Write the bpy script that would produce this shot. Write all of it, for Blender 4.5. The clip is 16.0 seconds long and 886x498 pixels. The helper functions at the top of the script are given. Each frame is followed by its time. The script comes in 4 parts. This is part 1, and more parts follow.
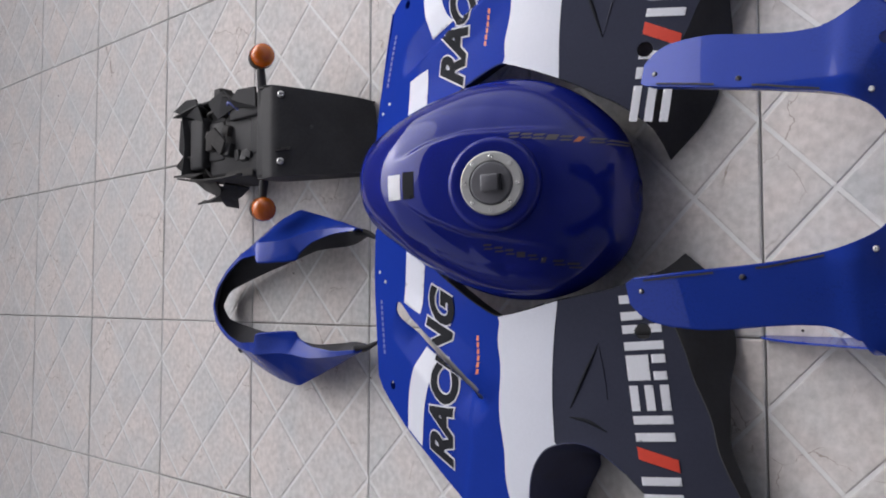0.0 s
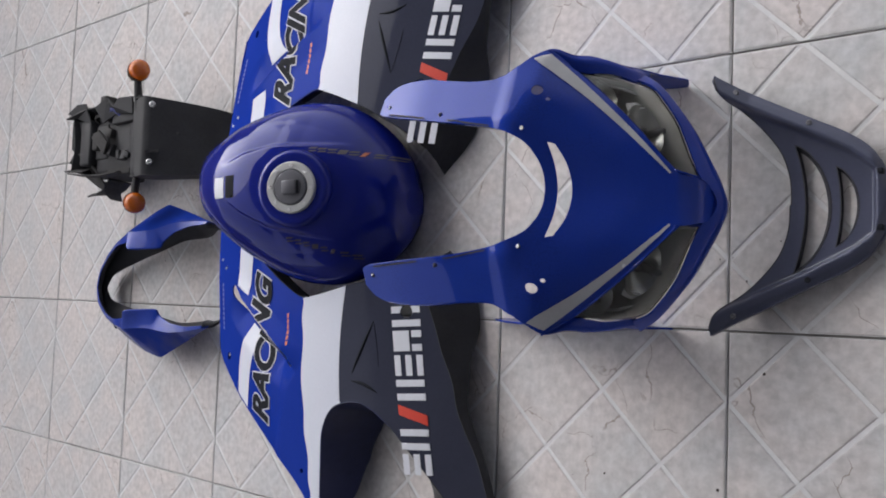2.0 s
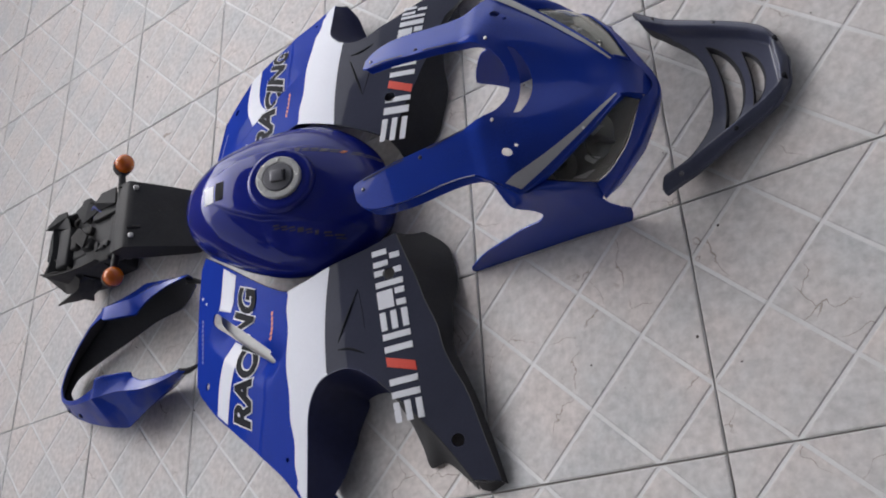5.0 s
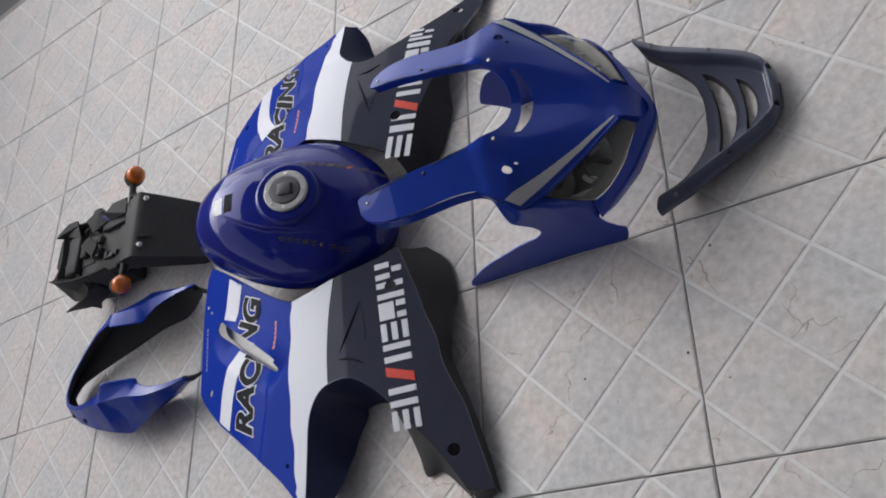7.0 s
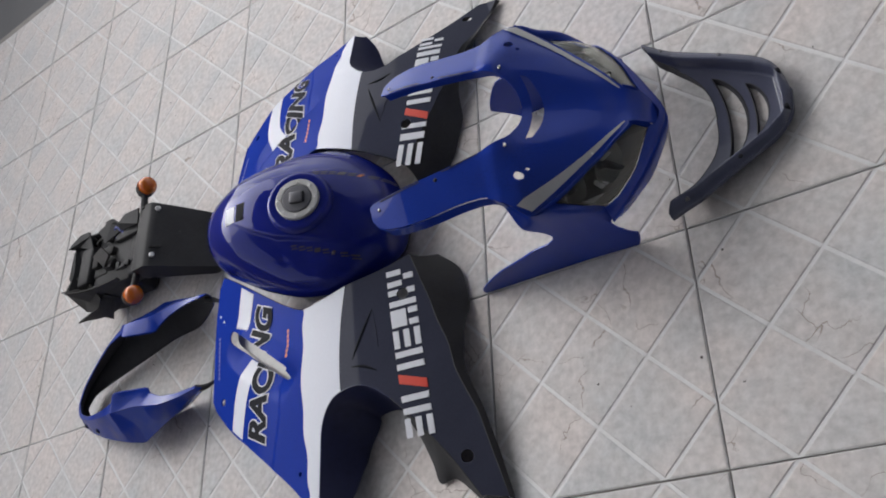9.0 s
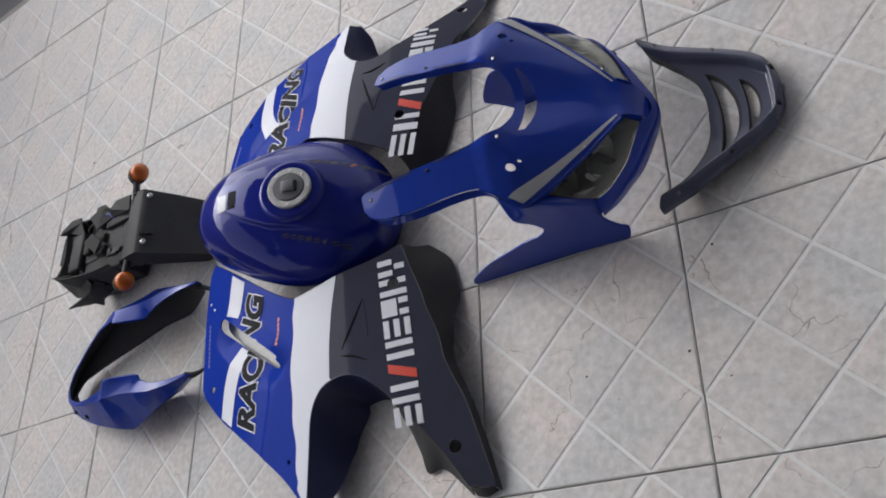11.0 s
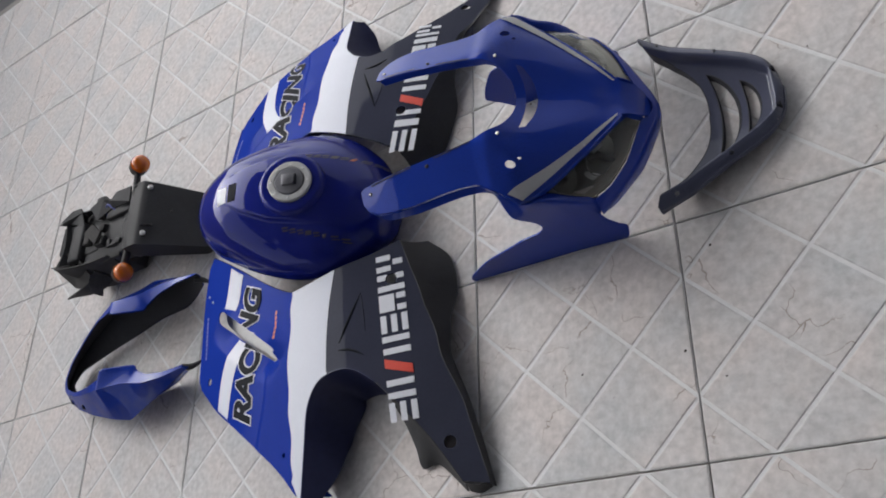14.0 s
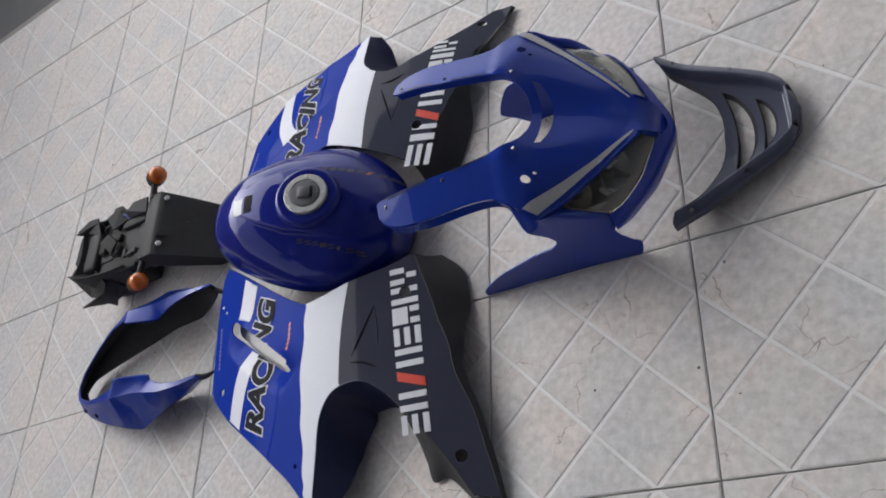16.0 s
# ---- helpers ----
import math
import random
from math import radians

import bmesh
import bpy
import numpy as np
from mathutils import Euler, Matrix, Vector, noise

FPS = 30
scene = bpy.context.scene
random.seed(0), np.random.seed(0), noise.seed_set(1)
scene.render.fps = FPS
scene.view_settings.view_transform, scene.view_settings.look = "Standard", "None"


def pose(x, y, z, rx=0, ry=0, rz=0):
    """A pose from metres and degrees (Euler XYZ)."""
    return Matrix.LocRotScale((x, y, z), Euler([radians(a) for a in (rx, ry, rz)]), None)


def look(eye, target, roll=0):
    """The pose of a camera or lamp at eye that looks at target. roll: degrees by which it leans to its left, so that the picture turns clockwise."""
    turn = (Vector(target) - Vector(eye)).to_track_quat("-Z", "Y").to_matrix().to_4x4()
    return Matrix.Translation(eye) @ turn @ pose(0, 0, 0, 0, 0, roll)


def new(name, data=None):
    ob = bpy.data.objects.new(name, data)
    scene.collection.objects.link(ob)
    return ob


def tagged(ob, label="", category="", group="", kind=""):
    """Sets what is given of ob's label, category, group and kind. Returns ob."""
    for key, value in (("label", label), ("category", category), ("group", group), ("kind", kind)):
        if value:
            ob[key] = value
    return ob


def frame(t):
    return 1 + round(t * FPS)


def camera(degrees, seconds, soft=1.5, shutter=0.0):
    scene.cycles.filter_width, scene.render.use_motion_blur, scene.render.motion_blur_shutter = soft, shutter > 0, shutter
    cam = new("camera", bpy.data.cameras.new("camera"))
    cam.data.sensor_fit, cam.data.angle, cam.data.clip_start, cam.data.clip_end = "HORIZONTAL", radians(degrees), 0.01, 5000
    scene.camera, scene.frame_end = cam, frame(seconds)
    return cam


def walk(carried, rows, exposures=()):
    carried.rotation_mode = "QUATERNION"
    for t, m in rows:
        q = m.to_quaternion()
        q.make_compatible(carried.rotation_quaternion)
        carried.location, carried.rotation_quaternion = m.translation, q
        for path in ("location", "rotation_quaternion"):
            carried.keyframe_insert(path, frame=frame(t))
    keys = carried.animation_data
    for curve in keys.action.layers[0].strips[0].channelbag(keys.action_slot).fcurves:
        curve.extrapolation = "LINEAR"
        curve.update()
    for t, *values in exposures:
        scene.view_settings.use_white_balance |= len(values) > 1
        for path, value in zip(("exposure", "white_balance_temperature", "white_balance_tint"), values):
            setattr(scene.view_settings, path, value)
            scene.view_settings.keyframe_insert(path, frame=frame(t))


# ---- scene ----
# ---------- camera ----------
cam = camera(54.10, 16.0, soft=1.9)
PATH = [
    (0, 0.5459, 0.0608, 1.3239, 3.29, 42.68, -0.01),
    (0.5, 0.6943, -0.0033, 1.3485, 6.82, 43.37, 1.57),
    (1, 0.8370, -0.0276, 1.3530, 8.00, 42.48, -0.04),
    (1.5, 0.9421, -0.0069, 1.3690, 7.40, 41.54, 0.38),
    (2, 1.0002, 0.0217, 1.3521, 5.59, 40.27, 2.73),
    (2.5, 0.9753, -0.1392, 1.3567, 12.97, 39.99, 3.19),
    (3, 0.9381, -0.3532, 1.3630, 16.82, 38.19, -0.66),
    (3.5, 0.9677, -0.4550, 1.3691, 19.47, 37.41, 3.33),
    (4, 0.9531, -0.5540, 1.3805, 21.95, 37.05, 0.26),
    (4.5, 0.9040, -0.6968, 1.3836, 22.36, 36.85, -3.81),
    (7, 0.9353, -0.7636, 1.4151, 25.81, 36.48, -1.75),
    (7.5, 0.9318, -0.7664, 1.4199, 25.63, 36.40, -1.91),
    (8, 0.9259, -0.7708, 1.4197, 26.29, 36.71, -1.80),
    (8.5, 0.9242, -0.7719, 1.4203, 26.12, 36.51, -1.96),
    (9, 0.9277, -0.7735, 1.4200, 26.45, 37.10, -1.93),
    (11.5, 0.9324, -0.7771, 1.4178, 26.52, 36.15, -0.57),
    (12, 0.9317, -0.7780, 1.4199, 26.93, 36.29, 0.20),
    (12.5, 0.9292, -0.7846, 1.4220, 27.28, 36.21, 0.35),
    (13, 0.9307, -0.7854, 1.4202, 27.78, 36.29, 0.69),
    (13.5, 0.9318, -0.7889, 1.4186, 27.58, 36.18, 0.56),
    (14, 0.9345, -0.7855, 1.4157, 27.04, 35.87, -0.03),
    (14.5, 0.9347, -0.7847, 1.4157, 27.36, 35.94, 0.35),
    (15, 0.9350, -0.7839, 1.4215, 27.93, 36.21, 0.88),
    (15.5, 0.9316, -0.7900, 1.4210, 28.44, 35.97, 1.13),
    (16, 0.9329, -0.7932, 1.4213, 28.89, 36.18, 1.30),
]
EXPOSURE = 0.21
walk(cam, [(t, pose(*row)) for t, *row in PATH], [(0.0, EXPOSURE, 6430, 13), (2.5, EXPOSURE - 0.02, 6380, 12), (4.5, EXPOSURE - 0.10, 6380, 12), (7.0, EXPOSURE - 0.12, 6430, 10.5), (16.0, EXPOSURE - 0.12, 6430, 10)])

from mathutils.geometry import delaunay_2d_cdt

# ---------- sky, sun ----------
world = bpy.data.worlds.new("sky")
scene.world = world
world.use_nodes = True
wn = world.node_tree
sky = wn.nodes.new("ShaderNodeTexSky")
sky.sky_type = "NISHITA"
sky.sun_disc = False
sky.sun_elevation, sky.sun_rotation = radians(35), radians(-57)
sky.air_density, sky.dust_density, sky.ozone_density = 1.0, 2.5, 1.0
haze = wn.nodes.new("ShaderNodeHueSaturation")
haze.inputs["Saturation"].default_value = 0.15
wn.links.new(sky.outputs[0], haze.inputs["Color"])
wn.links.new(haze.outputs[0], wn.nodes["Background"].inputs[0])
wn.nodes["Background"].inputs[1].default_value = 0.22
sun = new("sun", bpy.data.lights.new("sun", "SUN"))
sun.data.energy, sun.data.angle, sun.data.color = 1.5, radians(62), (1.0, 0.98, 0.965)
sun.matrix_world = look((-2.5, 1.6, 2.1), (0, 0, 0))


# ---------- materials ----------
def material(name, colour, rough=0.5, metal=0.0, coat=0.0, spread=0.0, scale=8.0, fine=60.0, bump=0.0, spec=0.5, trans=0.0, coat_ior=1.5, coat_rough=0.05, coords="Object", dirt=None, dirt_at=0.62):
    """A surface with two scales of variation in tone, a little uneven gloss, and fine relief."""
    m = bpy.data.materials.new(name)
    m.use_nodes = True
    n, l = m.node_tree.nodes, m.node_tree.links
    b = n["Principled BSDF"]
    b.inputs["Metallic"].default_value = metal
    b.inputs["Coat Weight"].default_value = coat
    b.inputs["Coat Roughness"].default_value = coat_rough
    b.inputs["Coat IOR"].default_value = coat_ior
    b.inputs["Specular IOR Level"].default_value = spec
    b.inputs["Transmission Weight"].default_value = trans
    tc = n.new("ShaderNodeTexCoord")
    big, small = n.new("ShaderNodeTexNoise"), n.new("ShaderNodeTexNoise")
    big.inputs["Scale"].default_value, small.inputs["Scale"].default_value = scale, fine
    big.inputs["Detail"].default_value = small.inputs["Detail"].default_value = 4
    for t in (big, small):
        l.new(tc.outputs[coords], t.inputs["Vector"])
    add = n.new("ShaderNodeMath")
    add.operation = "MULTIPLY_ADD"
    add.inputs[1].default_value = 0.5
    l.new(small.outputs[0], add.inputs[0])
    l.new(big.outputs[0], add.inputs[2])
    tone = n.new("ShaderNodeMapRange")
    tone.inputs[1].default_value, tone.inputs[2].default_value = 0.45, 1.05
    tone.inputs[3].default_value, tone.inputs[4].default_value = 1 - spread, 1 + spread
    l.new(add.outputs[0], tone.inputs[0])
    mul = n.new("ShaderNodeVectorMath")
    mul.operation = "SCALE"
    mul.inputs[0].default_value = colour
    l.new(tone.outputs[0], mul.inputs["Scale"])
    last = mul.outputs[0]
    if dirt:
        mix = n.new("ShaderNodeMix")
        mix.data_type = "RGBA"
        ramp = n.new("ShaderNodeMapRange")
        ramp.inputs[1].default_value, ramp.inputs[2].default_value, ramp.inputs[4].default_value = dirt_at, dirt_at + 0.2, 0.7
        l.new(big.outputs[0], ramp.inputs[0])
        l.new(ramp.outputs[0], mix.inputs[0])
        l.new(last, mix.inputs[6])
        mix.inputs[7].default_value = (*dirt, 1)
        last = mix.outputs[2]
    l.new(last, b.inputs["Base Color"])
    gloss = n.new("ShaderNodeMapRange")
    gloss.inputs[1].default_value, gloss.inputs[2].default_value = 0.4, 1.1
    gloss.inputs[3].default_value, gloss.inputs[4].default_value = rough * 0.8, min(1.0, rough * 1.25)
    l.new(add.outputs[0], gloss.inputs[0])
    l.new(gloss.outputs[0], b.inputs["Roughness"])
    if bump:
        bp = n.new("ShaderNodeBump")
        bp.inputs["Strength"].default_value, bp.inputs["Distance"].default_value = 0.6, bump
        l.new(small.outputs[0], bp.inputs["Height"])
        l.new(bp.outputs[0], b.inputs["Normal"])
    return m


M_BLUE = material("blue_paint", (0.011, 0.036, 0.285), 0.30, metal=0.08, coat=0.62, coat_rough=0.03, spec=0.0, coat_ior=1.5, spread=0.10, scale=5, fine=300)
M_PANEL = material("aged_blue_paint", (0.011, 0.035, 0.285), 0.40, metal=0.06, coat=0.06, spec=0.0, coat_ior=1.5, spread=0.10, scale=5, fine=300)
M_TANK = material("violet_blue_paint", (0.008, 0.015, 0.185), 0.28, metal=0.08, coat=0.7, spec=0.0, coat_ior=1.5, coat_rough=0.04, spread=0.10, scale=5, fine=300)
M_TAIL = material("dusty_blue_paint", (0.012, 0.036, 0.275), 0.30, metal=0.06, coat=0.45, spec=0.0, coat_ior=1.5, spread=0.12, scale=6, fine=200, dirt=(0.10, 0.105, 0.17), dirt_at=0.52)
M_GREY = material("dark_grey_paint", (0.041, 0.044, 0.066), 0.45, coat=0.22, spec=0.0, spread=0.12, scale=6, fine=200)
M_VISOR = material("graphite_plastic", (0.068, 0.074, 0.115), 0.38, coat=0.6, spec=0.1, spread=0.12, scale=9, fine=200)
M_NAVY = material("dark_navy_plastic", (0.026, 0.030, 0.080), 0.45, spec=0.2, coat=0.1, spread=0.15, scale=10, fine=80)
M_INNER = material("bare_plastic_inside", (0.046, 0.046, 0.053), 0.6, spec=0.15, spread=0.2, scale=10, fine=80)
M_BLACK = material("black_plastic", (0.040, 0.040, 0.043), 0.55, spec=0.18, spread=0.25, scale=14, fine=160, bump=0.0004)
M_BLACK2 = material("dusty_black_plastic", (0.062, 0.060, 0.060), 0.75, spec=0.12, spread=0.35, scale=20, fine=160, bump=0.0005)
M_WHITE = material("silver_white_vinyl", (0.60, 0.62, 0.70), 0.42, spread=0.05, scale=6, fine=180)
M_SILVER = material("silver_vinyl", (0.42, 0.42, 0.44), 0.40, spread=0.08, scale=9, fine=180)
M_LETTER = material("white_vinyl", (0.66, 0.67, 0.72), 0.45, spread=0.06, scale=12, fine=200)
M_RED = material("red_vinyl", (0.62, 0.055, 0.03), 0.45, spread=0.08, scale=12, fine=200)
M_DARKV = material("black_vinyl", (0.021, 0.022, 0.027), 0.5, spec=0.03, spread=0.15, scale=12, fine=200)
M_ORANGE = material("orange_vinyl", (0.70, 0.22, 0.10), 0.45, spread=0.1, scale=40, fine=300)
M_PALE = material("pale_blue_vinyl", (0.10, 0.12, 0.36), 0.45, spread=0.15, scale=40, fine=300)
M_GOLD = material("gold_vinyl", (0.10, 0.09, 0.10), 0.4, spread=0.2, scale=40, fine=300)
M_FAINT = material("darker_gold_vinyl", (0.035, 0.028, 0.045), 0.4, spread=0.3, scale=60, fine=300)
M_STEEL = material("zinc_steel", (0.55, 0.55, 0.55), 0.3, metal=1.0, spread=0.1, scale=40, fine=200)
M_ALU = material("brushed_aluminium", (0.46, 0.46, 0.46), 0.5, metal=0.35, spread=0.08, scale=30, fine=250)
M_CAP = material("grey_cap_metal", (0.13, 0.13, 0.145), 0.45, metal=0.4, spread=0.15, scale=30, fine=250)
M_AMBER = material("amber_plastic", (0.80, 0.17, 0.006), 0.18, coat=0.4, spread=0.12, scale=25, fine=120, trans=0.35)
M_CHROME = material("reflector_chrome", (0.40, 0.40, 0.37), 0.20, metal=0.6, spread=0.05, scale=20, fine=90)
M_HOUSING = material("metallised_plastic", (0.27, 0.265, 0.235), 0.35, metal=0.2, spread=0.2, scale=30, fine=90)
M_PALEGREY = material("pale_grey_plastic", (0.47, 0.465, 0.46), 0.4, spread=0.1, scale=30, fine=90)
M_GROUT = material("grout", (0.26, 0.245, 0.23), 0.9, spread=0.4, scale=3, fine=80, bump=0.001, coords="Generated")
M_CONCRETE = material("grey_concrete", (0.11, 0.11, 0.115), 0.85, spread=0.2, scale=2, fine=40, bump=0.002)
# the next three coat the unseen walls, toned for the light they bounce
M_WALL_DARK = material("unseen_wall_dark", (0.16, 0.16, 0.165), 0.9, spread=0.08, scale=1.2, fine=30, bump=0.001)
M_WALL_COOL = material("unseen_wall_cool", (0.26, 0.28, 0.32), 0.9, spread=0.08, scale=1.2, fine=30)
M_WALL_WARM = material("unseen_wall_warm", (0.34, 0.27, 0.25), 0.9, spread=0.1, scale=1.2, fine=30)
M_SLAB = material("ceiling_paint", (0.45, 0.45, 0.46), 0.9, spread=0.08, scale=1.2, fine=30)


def glass_material():
    m = bpy.data.materials.new("clear_lens")
    m.use_nodes = True
    b = m.node_tree.nodes["Principled BSDF"]
    b.inputs["Base Color"].default_value = (0.95, 0.95, 0.94, 1)
    b.inputs["Transmission Weight"].default_value, b.inputs["Roughness"].default_value, b.inputs["IOR"].default_value = 1.0, 0.06, 1.42
    return m


M_GLASS = glass_material()


# ---------- shaping tools ----------
def spl(points, n, closed=False):
    """n points along a smooth curve through the given ones."""
    p = np.array(points, float)
    k = len(p)
    if closed:
        ts = np.linspace(0, k, n, endpoint=False)
        at = lambda i: p[i % k]
    else:
        ext = np.vstack([2 * p[0] - p[1], p, 2 * p[-1] - p[-2]])
        ts = np.linspace(0, k - 1, n)
        at = lambda i: ext[np.clip(i + 1, 0, k + 1)]
    i = np.floor(ts).astype(int)
    if not closed:
        i = np.minimum(i, k - 2)
    u = (ts - i)[:, None]
    a, b, c, d = at(i - 1), at(i), at(i + 1), at(i + 2)
    return 0.5 * (2 * b + (c - a) * u + (2 * a - 5 * b + 4 * c - d) * u**2 + (3 * b - a - 3 * c + d) * u**3)


def curve1(xs, ys):
    """A smooth function through a few values."""
    xs, ys = np.array(xs, float), np.array(ys, float)
    slope = np.gradient(ys, xs)

    def at(x):
        x = np.clip(x, xs[0], xs[-1])
        i = np.clip(np.searchsorted(xs, x) - 1, 0, len(xs) - 2)
        h = xs[i + 1] - xs[i]
        u = (x - xs[i]) / h
        return ((2 * u**3 - 3 * u**2 + 1) * ys[i] + (u**3 - 2 * u**2 + u) * h * slope[i]
                + (3 * u**2 - 2 * u**3) * ys[i + 1] + (u**3 - u**2) * h * slope[i + 1])
    return at


def edge_distance(pts, loops):
    """For points in the plane: the nearest place on the loops, the distance, and whether they lie inside (even-odd)."""
    best = np.full(len(pts), 1e9)
    near = np.zeros_like(pts)
    inside = np.zeros(len(pts), bool)
    for loop in loops:
        a, b = loop, np.roll(loop, -1, 0)
        for p0, p1 in zip(a, b):
            e = p1 - p0
            u = np.clip(((pts - p0) @ e) / max(e @ e, 1e-12), 0, 1)
            q = p0 + u[:, None] * e
            d = np.hypot(*(pts - q).T)
            m = d < best
            best[m], near[m] = d[m], q[m]
            if p0[1] != p1[1]:
                cross = (p0[1] > pts[:, 1]) != (p1[1] > pts[:, 1])
                inside ^= cross & (pts[:, 0] < e[0] * (pts[:, 1] - p0[1]) / e[1] + p0[0])
    return near, best, inside


def even_loop(loop, h):
    """The same closed line with its points about h apart, corners kept."""
    p = np.array(loop, float)
    keep = [p[0]]
    for q in p[1:]:
        if np.hypot(*(q - keep[-1])) > 0.3 * h:
            keep.append(q)
    if np.hypot(*(keep[0] - keep[-1])) < 0.3 * h:
        keep.pop()
    out = []
    for a, b in zip(keep, keep[1:] + keep[:1]):
        k = max(1, int(round(np.hypot(*(b - a)) / h)))
        out += [a + (b - a) * i / k for i in range(k)]
    return np.array(out)


def sheet(outline, fn, h, holes=(), cut=(), gap=None):
    """A curved sheet over a flat outline with openings: fn takes flat places to places in space."""
    loops = [even_loop(o, h) for o in [outline, *holes]]
    lo, hi = loops[0].min(0), loops[0].max(0)
    nx, ny = (np.ceil((hi - lo) / h)).astype(int) + 1
    gx, gy = np.meshgrid(lo[0] + h * np.arange(nx), lo[1] + h * np.arange(ny), indexing="ij")
    gy = gy + 0.5 * h * (np.arange(nx) % 2)[:, None]
    pts = np.stack([gx.ravel(), gy.ravel()], 1)
    _, dist, inside = edge_distance(pts, loops)
    pts = pts[inside & (dist > 0.55 * h)]
    flat, edges = [], []
    for loop in loops:
        n0 = len(flat)
        flat += [Vector(p) for p in loop]
        edges += [(n0 + i, n0 + (i + 1) % len(loop)) for i in range(len(loop))]
    flat += [Vector(p) for p in pts]
    vo, _, fo = delaunay_2d_cdt(flat, edges, [], 0, 1e-6)[:3]
    vo = np.array([tuple(v) for v in vo])
    fo = np.array([f for f in fo if len(f) == 3])
    _, _, keep = edge_distance(vo[fo].mean(1), loops)
    for x, y, r in cut:
        keep &= np.hypot(*(vo[fo].mean(1) - [x, y]).T) > r
    if gap is not None:
        keep &= ~edge_distance(vo[fo].mean(1), [gap])[2]
    fo = fo[keep]
    where = fn(vo[:, 0], vo[:, 1])
    bm = bmesh.new()
    vs = {i: bm.verts.new(where[i]) for i in np.unique(fo)}
    for f in fo:
        bm.faces.new([vs[i] for i in f])
    bmesh.ops.recalc_face_normals(bm, faces=bm.faces)
    if sum(f.normal.z * f.calc_area() for f in bm.faces) < 0:
        bmesh.ops.reverse_faces(bm, faces=bm.faces)
    return bm


def lofted(curves, n, m, closed=False, bm=None):
    """A skin through a few curves, each of a few points; n steps along, m across."""
    rows = np.stack([spl(c, n, closed) for c in curves], 0)
    grid = np.stack([spl(rows[:, j], m) for j in range(n)], 1)
    return skin(grid, closed, bm)


def skin(grid, closed=False, bm=None):
    bm = bm or bmesh.new()
    m, n = grid.shape[:2]
    vs = [[bm.verts.new(p) for p in row] for row in grid]
    for i in range(m - 1):
        for j in range(n if closed else n - 1):
            k = (j + 1) % n
            try:
                bm.faces.new((vs[i][j], vs[i][k], vs[i + 1][k], vs[i + 1][j]))
            except ValueError:
                pass
    return bm


def box(x0, x1, y0, y1, z0, z1, bevel=0.0, bm=None, m=None):
    bm = bm or bmesh.new()
    r = bmesh.ops.create_cube(bm, size=1, matrix=Matrix.LocRotScale(((x0 + x1) / 2, (y0 + y1) / 2, (z0 + z1) / 2), None, (x1 - x0, y1 - y0, z1 - z0)))
    if bevel:
        es = list({e for v in r["verts"] for e in v.link_edges})
        bmesh.ops.bevel(bm, geom=es, offset=bevel, segments=2, affect="EDGES", profile=0.5)
    if m is not None:
        bmesh.ops.transform(bm, matrix=m, verts=bm.verts)
    return bm


def turned(profile, steps, m=None, bm=None):
    """A body turned about z from (radius, height) pairs."""
    bm = bm or bmesh.new()
    rows = []
    for r, z in profile:
        rows.append([bm.verts.new((r * math.cos(a), r * math.sin(a), z)) for a in np.linspace(0, 2 * math.pi, steps, endpoint=False)])
    for a, b in zip(rows, rows[1:]):
        for j in range(steps):
            bm.faces.new((a[j], a[(j + 1) % steps], b[(j + 1) % steps], b[j]))
    for row, flip in ((rows[0], True), (rows[-1], False)):
        bm.faces.new(row[::-1] if flip else row)
    if m is not None:
        bmesh.ops.transform(bm, matrix=m, verts=bm.verts)
    return bm


def tube(points, radius, n=24, sides=8, bm=None):
    bm = bm or bmesh.new()
    line = spl(points, n)
    rad = np.broadcast_to(np.array(radius, float), (n,)) if np.ndim(radius) == 0 else np.interp(np.linspace(0, 1, n), np.linspace(0, 1, len(radius)), radius)
    rows = []
    for i, p in enumerate(line):
        d = Vector(line[min(i + 1, n - 1)] - line[max(i - 1, 0)]).normalized()
        s = d.cross(Vector((0, 0.3, 1))).normalized()
        t = d.cross(s)
        rows.append([bm.verts.new(Vector(p) + float(rad[i]) * (math.cos(a) * s + math.sin(a) * t)) for a in np.linspace(0, 2 * math.pi, sides, endpoint=False)])
    for a, b in zip(rows, rows[1:]):
        for j in range(sides):
            bm.faces.new((a[j], a[(j + 1) % sides], b[(j + 1) % sides], b[j]))
    bm.faces.new(rows[0][::-1])
    bm.faces.new(rows[-1])
    bmesh.ops.recalc_face_normals(bm, faces=bm.faces)
    return bm


def thing(name, label, category, at=(0, 0, 0), group=""):
    ob = new(name)
    ob.empty_display_size = 0.05
    ob.location = at
    return tagged(ob, label, category, group)


def part(name, bm, mat, parent, label="", thick=0.0, smooth=True, inner=None, offset=-1.0, sharp=0.0):
    """One mesh under a thing or under a part."""
    if thick:
        for e in bm.edges:
            if e.is_boundary:
                e.smooth = False
    me = bpy.data.meshes.new(name)
    bm.to_mesh(me)
    bm.free()
    for f in me.polygons:
        f.use_smooth = smooth
    if sharp:
        me.set_sharp_from_angle(angle=radians(sharp))
    me.materials.append(mat)
    ob = new(name, me)
    if inner:
        me.materials.append(inner)
    if thick:
        s = ob.modifiers.new("thickness", "SOLIDIFY")
        s.thickness, s.offset = thick, offset
        if inner:
            s.material_offset = 1
    if parent:
        ob.parent = parent
        if not parent.parent:
            ob.matrix_parent_inverse = Matrix.Translation(-parent.location)
    if label:
        ob["label"] = label
    return ob


